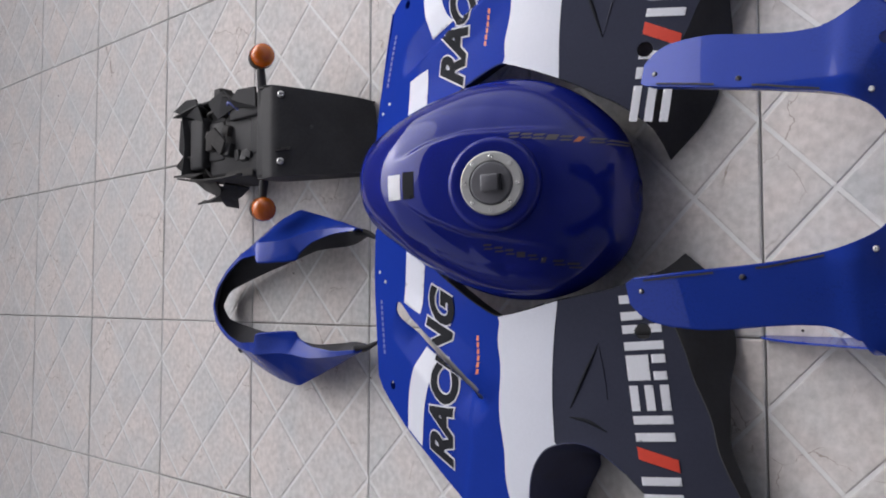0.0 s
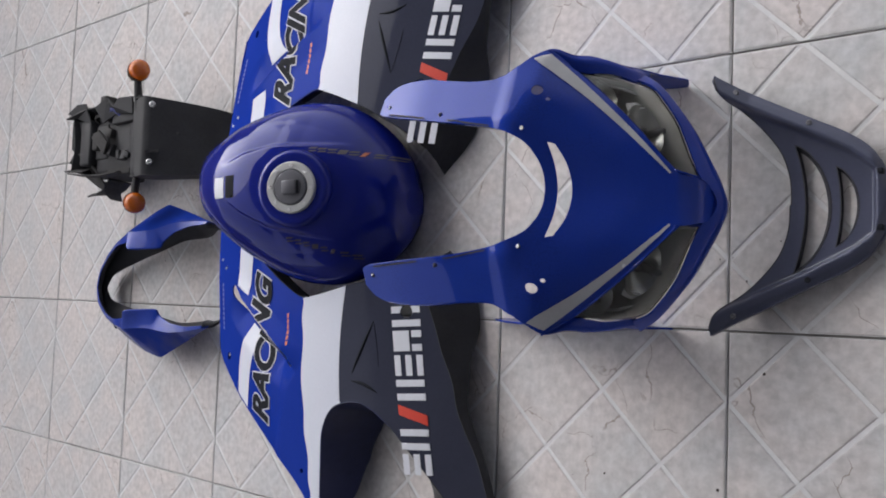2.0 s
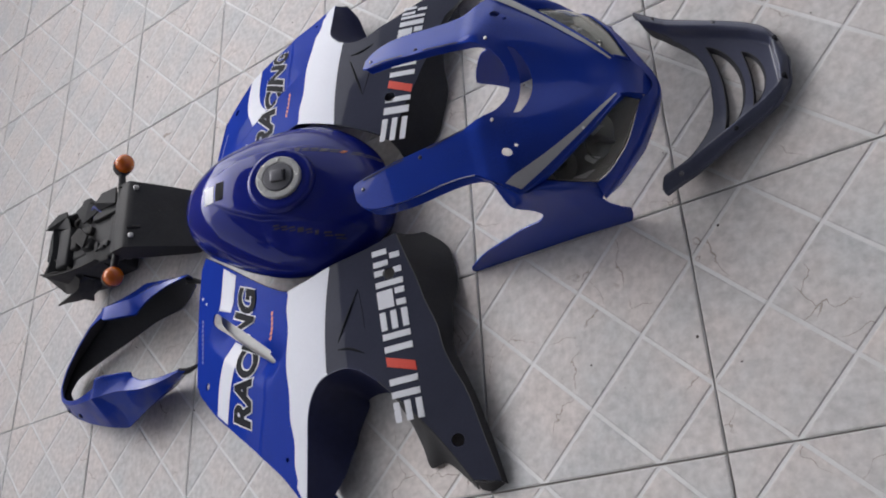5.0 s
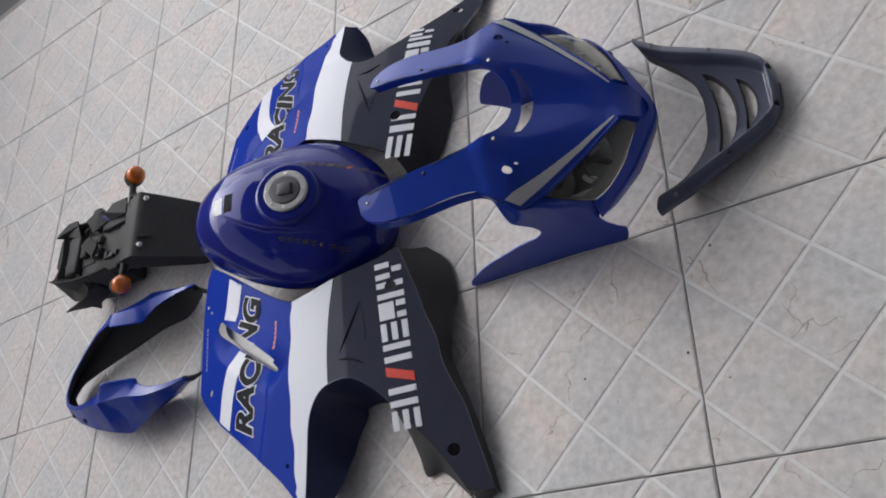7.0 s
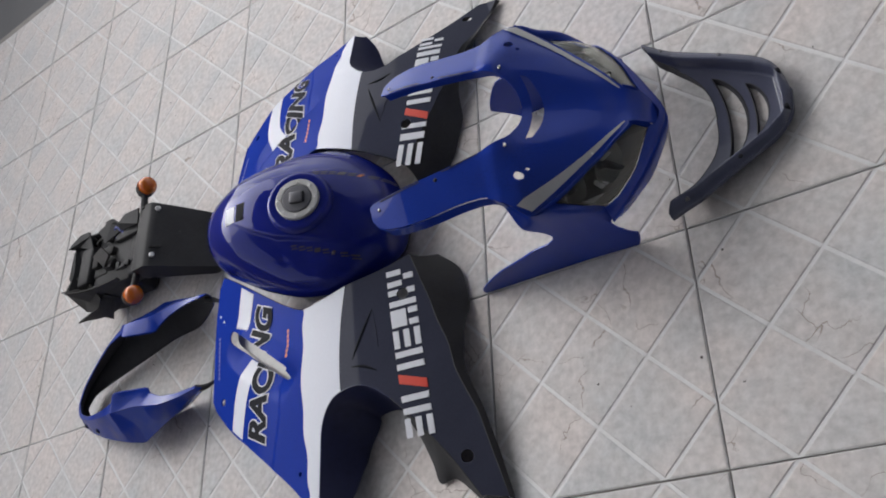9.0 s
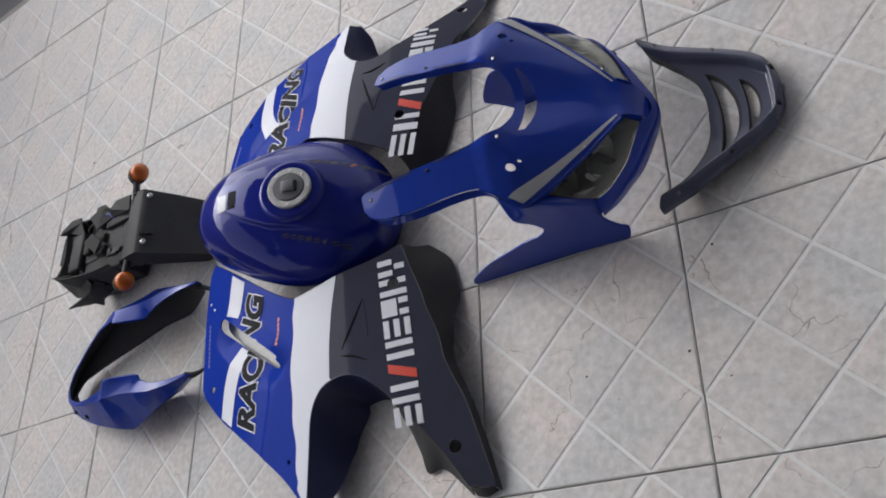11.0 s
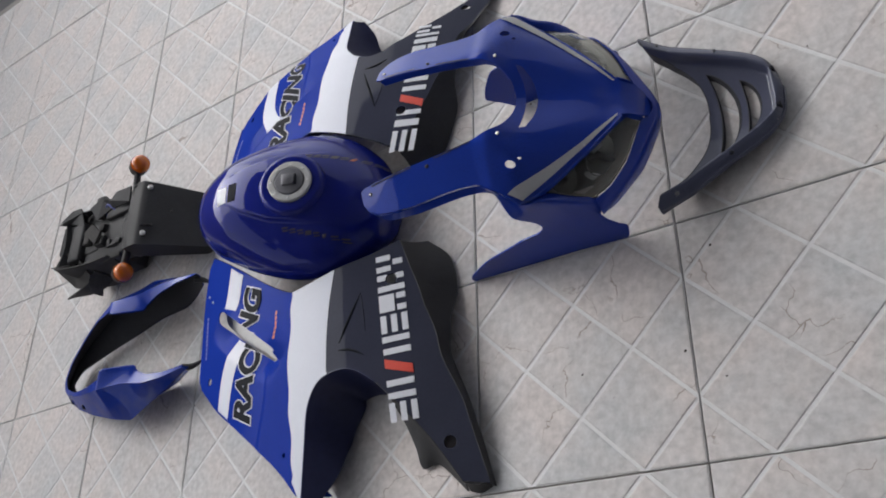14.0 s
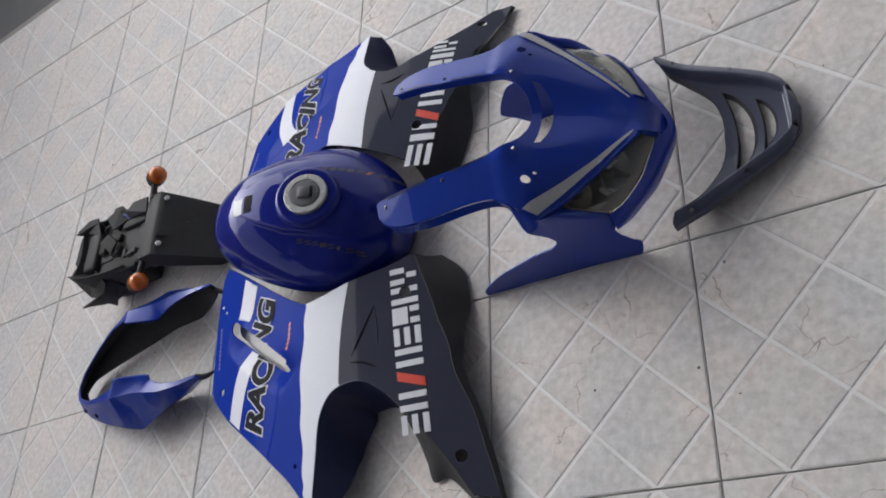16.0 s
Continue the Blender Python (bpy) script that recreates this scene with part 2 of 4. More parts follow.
def structure(name, bm, mat, label, category, smooth=False):
    ob = part(name, bm, mat, None, smooth=smooth)
    return tagged(ob, label, category, kind="structure")


def raised(fn, off):
    """The same surface, lifted along its normal."""
    def at(x, y):
        x, y = np.asarray(x, float), np.asarray(y, float)
        p, e = fn(x, y), 1e-3
        nrm = np.cross(fn(x + e, y) - p, fn(x, y + e) - p)
        nrm /= np.linalg.norm(nrm, axis=-1, keepdims=True)
        nrm *= np.where(nrm[..., 2:] < 0, -1, 1)
        return p + off * nrm
    return at


def letters(text, fn, origin, along, across, size, shear=0.0, off=0.0012, grow=0.0, spacing=1.0, gap=None):
    """Lettering laid on a surface. along and across are flat directions, size the height of the capitals."""
    cu = bpy.data.curves.new("lettering", "FONT")
    cu.body, cu.size, cu.shear, cu.offset, cu.space_character, cu.fill_mode = text, 1.0, shear, grow, spacing, "FRONT"
    cu.resolution_u = 4
    ob = bpy.data.objects.new("lettering", cu)
    me = bpy.data.meshes.new_from_object(ob)
    bm = bmesh.new()
    bm.from_mesh(me)
    bpy.data.objects.remove(ob)
    bpy.data.meshes.remove(me)
    bpy.data.curves.remove(cu)
    for _ in range(4):
        long = [e for e in bm.edges if e.calc_length() > (0.05 if gap is not None else 0.16)]
        if long:
            bmesh.ops.subdivide_edges(bm, edges=long, cuts=1)
            bmesh.ops.triangulate(bm, faces=bm.faces)
    o, a, c = np.array(origin, float), np.array(along, float), np.array(across, float)
    bm.verts.index_update()
    xy = np.array([v.co[:2] for v in bm.verts]) / 0.72 * size
    flat = o + xy[:, :1] * a + xy[:, 1:] * c
    if gap is not None:
        mids = np.array([np.mean([flat[v.index] for v in f.verts], 0) for f in bm.faces])
        over = edge_distance(mids, [gap])[2]
    for v, p in zip(bm.verts, raised(fn, off)(flat[:, 0], flat[:, 1])):
        v.co = p
    if gap is not None:
        bmesh.ops.delete(bm, geom=[f for f, o in zip(list(bm.faces), over) if o], context="FACES")
    bmesh.ops.recalc_face_normals(bm, faces=bm.faces)
    return bm


def screw(parent, at, normal=(0, 0, 1), r=0.006, mat=None, name="screw"):
    m = Matrix.Translation(at) @ Vector(normal).to_track_quat("Z", "Y").to_matrix().to_4x4()
    bm = turned([(r, 0), (r, r * 0.35), (r * 0.7, r * 0.6), (r * 0.35, r * 0.62), (r * 0.3, r * 0.3)], 12, m)
    return part(name, bm, mat or M_STEEL, parent)


# ---------- floor, yard, roof ----------
TILE = 0.45
structure("ground", box(-14, 10, -12, 16, -0.32, -0.12), M_CONCRETE, "bare grey concrete yard beyond the tiled floor", "ground")
slab = structure("floor", box(-9 * TILE, 6 * TILE, -6 * TILE, 5 * TILE + 0.05, -0.118, -0.0075), M_GROUT, "tiled porch floor of beige ceramic tiles", "floor")
structure("ceiling", box(-1.75, 3.2, -6.3, 3.4, 3.50, 3.65), M_SLAB, "flat white underside of the porch roof", "ceiling")
# three walls out of view, added to block, darken and tint the light
structure("unseen_wall_east", box(3.0, 3.15, -6.3, 3.4, -0.12, 3.496), M_WALL_COOL, "unseen plain wall added on the east to block and cool the light", "wall")
structure("unseen_wall_south", box(-5.2, 2.997, -6.15, -6.0, -0.12, 3.496), M_WALL_DARK, "unseen dark wall added on the south to darken reflections", "wall")
structure("unseen_wall_west", box(-5.4, -5.203, -6.15, 6.0, -0.12, 2.6), M_WALL_WARM, "unseen reddish wall added on the west to cut low sky and warm the light", "wall")


# ---------- fuel tank ----------
TX0, TX1 = -0.690, -0.182


def profile(points):
    """A smooth line through (x, value) pairs, read off at x."""
    line = spl(points, 4000)
    xs = np.maximum.accumulate(line[:, 0])
    return lambda x: np.interp(x, xs, line[:, 1])


tank_w = profile([(-0.690, 0.024), (-0.680, 0.056), (-0.65, 0.094), (-0.58, 0.131), (-0.51, 0.163), (-0.42, 0.189), (-0.34, 0.190), (-0.28, 0.172), (-0.232, 0.138), (-0.198, 0.094), (-0.182, 0.03)])
tank_t = profile([(-0.690, 0.178), (-0.680, 0.214), (-0.65, 0.254), (-0.60, 0.281), (-0.54, 0.295), (-0.48, 0.292), (-0.42, 0.278), (-0.36, 0.256), (-0.285, 0.214), (-0.232, 0.168), (-0.198, 0.127), (-0.182, 0.085)])
tank_b = curve1([-0.690, -0.60, -0.45, -0.30, -0.182], [0.17, 0.165, 0.150, 0.115, 0.06])


def tank_mid(x):
    return 0.283 - 0.092 * (x + 0.715)


def tank_top(x, y):
    """The upper skin of the tank, as a height over its plan."""
    x, y = np.asarray(x, float), np.asarray(y, float)
    s = np.clip((y - tank_mid(x)) / tank_w(x), -1, 1)
    rise = (1 - np.abs(s) ** 2.3) ** 0.62
    z = tank_b(x) + (tank_t(x) - tank_b(x)) * rise
    # a shoulder line on each side, below which the flank is hollowed for the knees
    line = np.interp(x, [-0.56, -0.50, -0.46, -0.40, -0.22, -0.18], [0.02, 0.035, 0.058, 0.080, 0.098, 0.098])
    d = np.abs(y - tank_mid(x)) - line
    hollow = np.clip(d / 0.007, 0, 1)
    hollow = hollow * hollow * (3 - 2 * hollow) * np.clip((tank_w(x) - line - d) / 0.06, 0, 1)
    run = np.clip((x + 0.52) / 0.12, 0, 1) * np.clip((-0.25 - x) / 0.10, 0, 1)
    return np.stack([x, y, z - np.where(y < tank_mid(x), 0.014, 0.011) * hollow * run], -1)


def fuel_tank():
    root = thing("fuel_tank", "violet-blue painted motorcycle fuel tank standing on the tiles", "fuel tank", (-0.42, 0.255, 0))
    s = 0.5 - 0.5 * np.cos(np.linspace(0, math.pi, 190))
    xs = TX0 + (TX1 - TX0) * s
    grid = []
    for x in xs:
        w, c, b = float(tank_w(x)), tank_mid(x), float(tank_b(x))
        ang = np.linspace(-1, 1, 171)
        ys = c + w * np.sin(ang * math.pi / 2)
        top = tank_top(np.full(171, x), ys)
        t = np.linspace(0, 1, 12)[1:]
        tuck = 1 - 0.36 * t**1.4
        zz = b + (0.006 - b) * t
        # the ends lean in towards the base
        xx = x + (-0.40 - x) * 0.10 * t**1.4
        right = np.stack([xx, c + w * tuck, zz], -1)
        left = np.stack([xx, c - w * tuck, zz], -1)
        under = np.linspace(right[-1], left[-1], 6)[1:-1]
        grid.append(np.vstack([top, right, under, left[::-1]]))
    grid = np.array(grid)
    bm = skin(grid, closed=True)
    bm.verts.ensure_lookup_table()
    n = grid.shape[1]
    bm.faces.new([bm.verts[j] for j in range(n)])
    bm.faces.new([bm.verts[(len(grid) - 1) * n + j] for j in range(n)][::-1])
    bmesh.ops.recalc_face_normals(bm, faces=bm.faces)
    part("tank_body", bm, M_TANK, root)
    # filler boss, ring and lid lean forward with the tank
    m = Matrix.Translation((-0.335, 0.246, 0.252)) @ Matrix.Rotation(radians(25.5), 4, "Y") @ Matrix.Rotation(radians(1.5), 4, "X")
    part("filler_boss", turned([(0.083, -0.03), (0.0775, -0.011), (0.0755, -0.004), (0.0728, -0.0005), (0.067, 0.0010), (0.056, 0.0012), (0.053, 0.0)], 64, m), M_TANK, root)
    ring = part("filler_ring", turned([(0.0515, -0.004), (0.0515, 0.006), (0.049, 0.0085), (0.037, 0.0085), (0.035, 0.006), (0.035, 0.0)], 64, m), M_ALU, root, "brushed aluminium filler ring", sharp=25)
    for a in np.linspace(0, 2 * math.pi, 8, endpoint=False):
        mm = m @ Matrix.Translation((0.0435 * math.cos(a), 0.0435 * math.sin(a), 0.0085))
        part("bolt", turned([(0.0036, 0), (0.0036, 0.001), (0.002, 0.0012), (0.0018, 0.0003)], 10, mm), M_STEEL, ring)
    lid = part("filler_lid", turned([(0.0345, 0.0), (0.0345, 0.008), (0.032, 0.0105), (0.012, 0.012)], 48, m), M_CAP, root, "grey metal filler lid with a key flap", sharp=25)
    part("key_flap", box(-0.016, 0.014, -0.014, 0.014, 0.011, 0.0175, 0.003, m=m @ Matrix.Rotation(0.06, 4, "Z")), M_CAP, lid)
    part("hinge", box(0.0145, 0.0185, -0.013, 0.013, 0.010, 0.0155, 0.001, m=m @ Matrix.Rotation(0.06, 4, "Z")), M_DARKV, lid)
    # two small stickers on the seat end
    for name, x0, x1, y0, y1, mat, text in (("sticker", -0.531, -0.503, 0.229, 0.272, M_LETTER, "small white paper sticker"), ("sticker", -0.497, -0.474, 0.229, 0.275, M_DARKV, "small black sticker")):
        part(name, sheet([(x0, y0), (x1, y0 + 0.001), (x1, y1), (x0, y1)], raised(tank_top, 0.0008), 0.006), mat, root, text)
    # maker's marks, a row of small plain bars on each flank, darker on the near one
    for side in (1, -1):
        for i in range(8):
            x0 = (-0.322 if side > 0 else -0.375) + 0.0165 * i
            yc = tank_mid(x0) + side * (0.079 if side > 0 else 0.105 + 0.18 * (x0 + 0.375))
            dx, w = (0.005, 0.007) if i == 5 else (0.003, 0.0135)
            for y0, y1 in ((-0.0045, 0.0045),) if i in (3, 5) else ((-0.0045, -0.0018), (0.0010, 0.0045)):
                quad = [(x0, yc + y0), (x0 + w, yc + y0), (x0 + w + dx, yc + y1), (x0 + dx, yc + y1)]
                part("mark_bar", sheet(quad, raised(tank_top, 0.0006), 0.003), M_ORANGE if i == 5 and side > 0 else M_GOLD if side > 0 else M_FAINT, root)
    # rear mounting lug
    part("mounting_lug", box(-0.728, -0.67, 0.262, 0.322, 0.085, 0.10, 0.004), M_BLACK, root, "black rear mounting lug")
    return root


fuel_tank()


# ---------- side fairings ----------
def panel_height(x, y, vent=1.0):
    z = 0.055 - 0.405 * x + 0.002 * y - 0.453 * x * x - 0.12 * x * y - 0.108 * y * y
    # the vent: the skin on one side of the slit stands over the other
    d = (x + 0.664) * 0.575 + (y - 0.036) * 0.817
    along = (x + 0.664) * 0.817 - (y - 0.036) * 0.575
    near = np.clip((along + 0.02) / 0.06, 0, 1) * np.clip((0.280 - along) / 0.06, 0, 1)
    up = np.clip((d + 0.005) / 0.008, 0, 1) * np.clip((0.055 - d) / 0.05, 0, 1)
    down = np.clip((0.005 - d) / 0.008, 0, 1) * np.clip((0.070 + d) / 0.06, 0, 1)
    z = z + vent * near * (0.016 * up - 0.024 * down)
    # a flat facet beside the band
    r = x + 0.482 + 0.25 * np.clip(-0.20 - y, 0, 1)
    tent = np.where(r < 0, np.clip(1 + r / 0.006, 0, 1), np.clip(1 - r / 0.075, 0, 1))
    z = z + 0.0035 * tent * np.clip((-0.10 - y) / 0.05, 0, 1)
    return z


def left_skin(x, y):
    x, y = np.asarray(x, float), np.asarray(y, float)
    return np.stack([x, y, panel_height(x, y)], -1)


def right_skin(x, y):
    """The other fairing: mirrored, turned a little, its far end foreshortened by the way it stands."""
    x, y = np.asarray(x, float), np.asarray(y, float)
    z = panel_height(x, y, 0.45) - 0.014
    yy = np.where(y < -0.2, -0.2 + (y + 0.2) * 0.578, np.where((y > 0.04) & (x > -0.3), y + 0.45 * (y - 0.04) * np.clip((x + 0.3) / 0.08, 0, 1), y))
    u, v, c, s = x + 0.3, -(yy + 0.1), math.cos(-0.143), math.sin(-0.143)
    return np.stack([-0.281 + c * u - s * v, 0.592 + s * u + c * v, np.maximum(z, 0.018)], -1)


def flange(fn, top, low, z_low, n=40, steps=4):
    """A turned-down edge: from the skin's rim to a lower line."""
    a, b = spl(top, n), spl(low, n)
    t3, b3 = fn(a[:, 0], a[:, 1]), fn(b[:, 0], b[:, 1])
    b3[:, 2] = np.minimum(z_low, t3[:, 2] - 0.004) if np.ndim(z_low) == 0 else np.interp(np.linspace(0, 1, n), np.linspace(0, 1, len(z_low)), z_low)
    k = np.linspace(0, 1, steps)[:, None, None]
    grid = t3[None] + (b3 - t3)[None] * np.concatenate([k**1.5, k**1.5, k], -1)
    return skin(grid)


BRAND = (((0, 0, 0.84, 0.22), (0, 0.39, 0.84, 0.61), (0, 0.78, 0.84, 1)), ((0, 0, 0.28, 1), (0.56, 0, 0.84, 1)), (), ((0, 0, 0.28, 1), (0.56, 0, 0.84, 1)),
         ((0, 0, 0.84, 0.22), (0, 0.39, 0.84, 0.61), (0, 0.78, 0.84, 1)), ((0, 0.42, 0.84, 1), (0, 0, 0.28, 0.34), (0.56, 0, 0.84, 0.34)), ((0, 0, 0.28, 1), (0.56, 0, 0.84, 1)), ((0, 0.45, 0.28, 1), (0.56, 0.45, 0.84, 1), (0.28, 0, 0.56, 0.37)))


def brand_bars(fn, root, start, along, up, size, step):
    """The maker's mark as plain bars: white, with one red slanted bar."""
    o, a, c = np.array(start), np.array(along), np.array(up)

    def shape(pts):
        return [tuple(o + p * a + q * c) for p, q in pts]
    for i, bars in enumerate(BRAND):
        s = i * step
        if not bars:
            part("brand_bar", sheet(shape([(s - step * 0.02, 0), (s + step * 0.40, 0), (s + step * 0.84, size), (s + step * 0.42, size)]), raised(fn, 0.0012), 0.003, cut=BORES), M_RED, root, "red slanted bar of the maker's mark")
        for p0, q0, p1, q1 in bars:
            part("brand_bar", sheet(shape([(s + step * p0, size * q0), (s + step * p1, size * q0), (s + step * p1, size * q1), (s + step * p0, size * q1)]), raised(fn, 0.0012), 0.003, cut=BORES), M_LETTER, root)


BORES = ((-0.15, 0.010, 0.0130), (-0.034, -0.352, 0.0130))
ARCH = [(-0.378, -0.432), (-0.372, -0.38), (-0.366, -0.32), (-0.358, -0.245), (-0.335, -0.20), (-0.303, -0.180), (-0.262, -0.174), (-0.225, -0.186), (-0.185, -0.215)]
LEG_IN = [(-0.185, -0.215), (-0.145, -0.255), (-0.10, -0.305), (-0.06, -0.355), (-0.012, -0.428)]
LEG_OUT = [(0.036, -0.434), (0.012, -0.34), (-0.008, -0.265), (-0.034, -0.205), (-0.047, -0.168), (-0.056, -0.12), (-0.078, -0.062), (-0.090, -0.02), (-0.112, 0.04), (-0.134, 0.10)]
TOP = [(-0.134, 0.10), (-0.20, 0.076), (-0.29, 0.058), (-0.35, 0.042), (-0.406, 0.030), (-0.46, 0.052), (-0.52, 0.088), (-0.60, 0.140), (-0.67, 0.184), (-0.735, 0.222)]
TAIL_EDGE = [(-0.752, 0.20), (-0.764, 0.10), (-0.768, 0.0), (-0.774, -0.10)]
DIAGONAL = [(-0.762, -0.118), (-0.682, -0.188), (-0.60, -0.245), (-0.50, -0.318), (-0.44, -0.368), (-0.392, -0.42)]
SLIT = [(-0.684, 0.053), (-0.664, 0.0505), (-0.614, 0.0185), (-0.534, -0.0365), (-0.462, -0.0905), (-0.457, -0.104), (-0.470, -0.117), (-0.554, -0.0645), (-0.635, -0.009), (-0.684, 0.0275)]


def ring_of(x, y, r, n=20):
    return [(x + r * math.cos(a), y + r * math.sin(a)) for a in np.linspace(0, 2 * math.pi, n, endpoint=False)]


def side_fairing(fn, mirrored, label):
    c = fn(np.array([-0.4]), np.array([-0.1]))[0]
    root = thing("side_fairing", label, "fairing", (c[0], c[1], 0), "pair of side fairings")
    outline = np.vstack([spl(ARCH, 60), spl(LEG_IN, 24)[1:], spl(LEG_OUT, 50), spl(TOP, 60)[1:], spl(TAIL_EDGE, 16), spl(DIAGONAL, 30)])
    holes = ([] if mirrored else [spl(SLIT, 60, True)]) + [ring_of(-0.15, 0.010, 0.0125), ring_of(-0.034, -0.352, 0.0125), ring_of(-0.718, -0.112, 0.009), ring_of(-0.425, -0.335, 0.005)]
    seam = -0.35
    bm = sheet(outline, fn, 0.0055, holes)
    # split the skin at the seam under the white band
    flat = np.array([(f.calc_center_median().x, f.calc_center_median().y) for f in bm.faces])
    line = fn(np.array([seam, seam]), np.array([0.1, -0.45]))[:, :2]
    side = (flat - line[0]) @ np.array([-(line[1] - line[0])[1], (line[1] - line[0])[0]])
    flip = -1 if mirrored else 1
    other = bm.copy()
    bm.faces.ensure_lookup_table()
    other.faces.ensure_lookup_table()
    bmesh.ops.delete(bm, geom=[bm.faces[i] for i in np.where(side * flip > 0)[0]], context="FACES")
    bmesh.ops.delete(other, geom=[other.faces[i] for i in np.where(side * flip <= 0)[0]], context="FACES")
    part("upper_skin", bm, M_PANEL, root, "glossy blue upper skin with a vent slit", 0.003)
    part("lower_skin", other, M_GREY, root, "dark grey lower skin", 0.003)
    # turned-down edges
    arch_low = [(x + ((0.016 if y < -0.40 else 0.030) if x < -0.33 else 0.0) + 0.01, y - (0.030 if x > -0.36 else 0.0)) for x, y in ARCH]
    part("arch_flange", flange(fn, ARCH, arch_low, [0.070, 0.040, 0.012, 0.006, 0.006, 0.006, 0.006, 0.006]), M_NAVY, root, "dark navy inside of the wheel arch", 0.002)
    leg_low = [(-0.205, -0.245), (-0.178, -0.285), (-0.150, -0.340), (-0.132, -0.382), (-0.090, -0.380), (-0.022, -0.440)]
    part("leg_flange", flange(fn, LEG_IN, leg_low, 0.006), M_BLACK, root, "black turned-in edge", 0.002)
    out_low = [(0.038, -0.438), (0.020, -0.34), (0.000, -0.265), (-0.025, -0.200), (-0.036, -0.168), (-0.040, -0.12), (-0.044, -0.07), (-0.042, -0.02), (-0.054, 0.05), (-0.075, 0.09), (-0.128, 0.135)]
    part("front_flange", flange(fn, LEG_OUT, out_low, [0.004, 0.030, 0.042, 0.046, 0.034, 0.008, 0.006, 0.006]), M_BLACK, root, "deep black turned-in front edge", 0.002)
    part("toe_flange", flange(fn, [(-0.012, -0.428), (0.008, -0.434), (0.03, -0.432)], [(-0.016, -0.440), (0.008, -0.446), (0.034, -0.436)], 0.006, 8), M_BLACK, root, "", 0.002)
    part("tail_flange", flange(fn, TAIL_EDGE, [(x + 0.004, y) for x, y in TAIL_EDGE], [0.098, 0.090, 0.085, 0.075], 16), M_PANEL, root, "", 0.002)
    part("diagonal_flange", flange(fn, DIAGONAL, [(x + 0.012, y + 0.012) for x, y in DIAGONAL], [0.05, 0.06, 0.06, 0.05, 0.03, 0.006], 30), M_PANEL, root, "", 0.002)
    part("top_flange", flange(fn, TOP, [(x, y - 0.010) for x, y in TOP], [0.06, 0.08, 0.10, 0.10, 0.10, 0.08, 0.07], 60), M_DARKV, root, "", 0.002)
    # broad white band, pale stripes
    band = np.vstack([[(-0.291, 0.0575)], spl([(-0.291, 0.056), (-0.301, -0.022), (-0.306, -0.10), (-0.306, -0.176)], 20), spl(ARCH, 60)[::-1][22:], [(-0.386, -0.425)],
                      spl([(-0.397, -0.40), (-0.400, -0.366), (-0.407, -0.283), (-0.411, -0.183), (-0.411, -0.054), (-0.410, 0.020), (-0.400, 0.032)], 40), spl([(-0.395, 0.032), (-0.35, 0.0418), (-0.293, 0.0572)], 8)])
    rough_edge = band.copy()
    k = np.arange(len(band))
    rough_edge[:, 0] += np.where(band[:, 0] < -0.395, 0.0025 * np.sin(k * 0.9) + 0.002 * np.sin(k * 0.37), 0)
    part("broad_band", sheet(rough_edge, raised(fn, 0.0010), 0.006), M_WHITE, root, "broad silver-white band")
    part("pale_stripe", sheet([(-0.642, 0.160), (-0.588, 0.124), (-0.600, 0.032), (-0.654, 0.054)], raised(fn, 0.0010), 0.006), M_WHITE, root, "silver-white stripe")
    low = np.vstack([spl([(-0.612, -0.030), (-0.645, -0.085), (-0.661, -0.13), (-0.672, -0.192)], 16), spl([(-0.628, -0.222), (-0.610, -0.14), (-0.585, -0.085), (-0.560, -0.062)], 16)])
    part("pale_stripe", sheet(low, raised(fn, 0.0010), 0.006), M_WHITE, root, "silver-white stripe")
    # lettering
    if mirrored:
        a, start, s0 = np.array([-0.045, -1.0]) / 1.001, (-0.500, 0.070), (-0.102, 0.098)
        along = np.array([0.05, -0.999])
    else:
        a, start, s0 = np.array([0.085, 0.996]), (-0.541, -0.252), (-0.092, -0.300)
        along = np.array([-0.095, 0.995])
    up = np.array([-1.0, 0.05])
    # black word with a broad white outline
    slit = None if mirrored else spl(SLIT, 60, True)
    if not mirrored:
        # added pale sheet stands in for lit floor showing through the slit
        backing = slit + (slit - slit.mean(0)) * np.array([0.12, 0.30])
        part("slit_backing", sheet(backing, lambda x, y: np.stack([x, y, panel_height(x, y, 0) - 0.034], -1), 0.006), M_PALEGREY, root, "pale sheet added under the vent slit for the lit floor below", 0.002)
    part("outline", letters("RACING", fn, start, a, up, 0.062, 0.40, 0.0011, 0.080, 0.98, slit), M_WHITE, root, "white outline of the word")
    part("lettering", letters("RACING", fn, start, a, up, 0.062, 0.40, 0.0019, 0.045, 0.98, slit), M_DARKV, root, "black slanted word RACING")
    brand_bars(fn, root, s0, along, (-1.0, -0.08 if not mirrored else 0.03), 0.060, 0.0475)
    for i in range(6):
        y = -0.072 + 0.0118 * i
        part("small_bar", sheet([(-0.460, y), (-0.459, y + 0.009), (-0.454, y + 0.009), (-0.455, y)], raised(fn, 0.0009), 0.005), M_ORANGE, root)
    for i in range(10):
        y = -0.05 + 0.0112 * i
        part("small_bar", sheet([(-0.745, y), (-0.745, y + 0.008), (-0.737, y + 0.008), (-0.737, y)], raised(fn, 0.0009), 0.005), M_PALE, root)
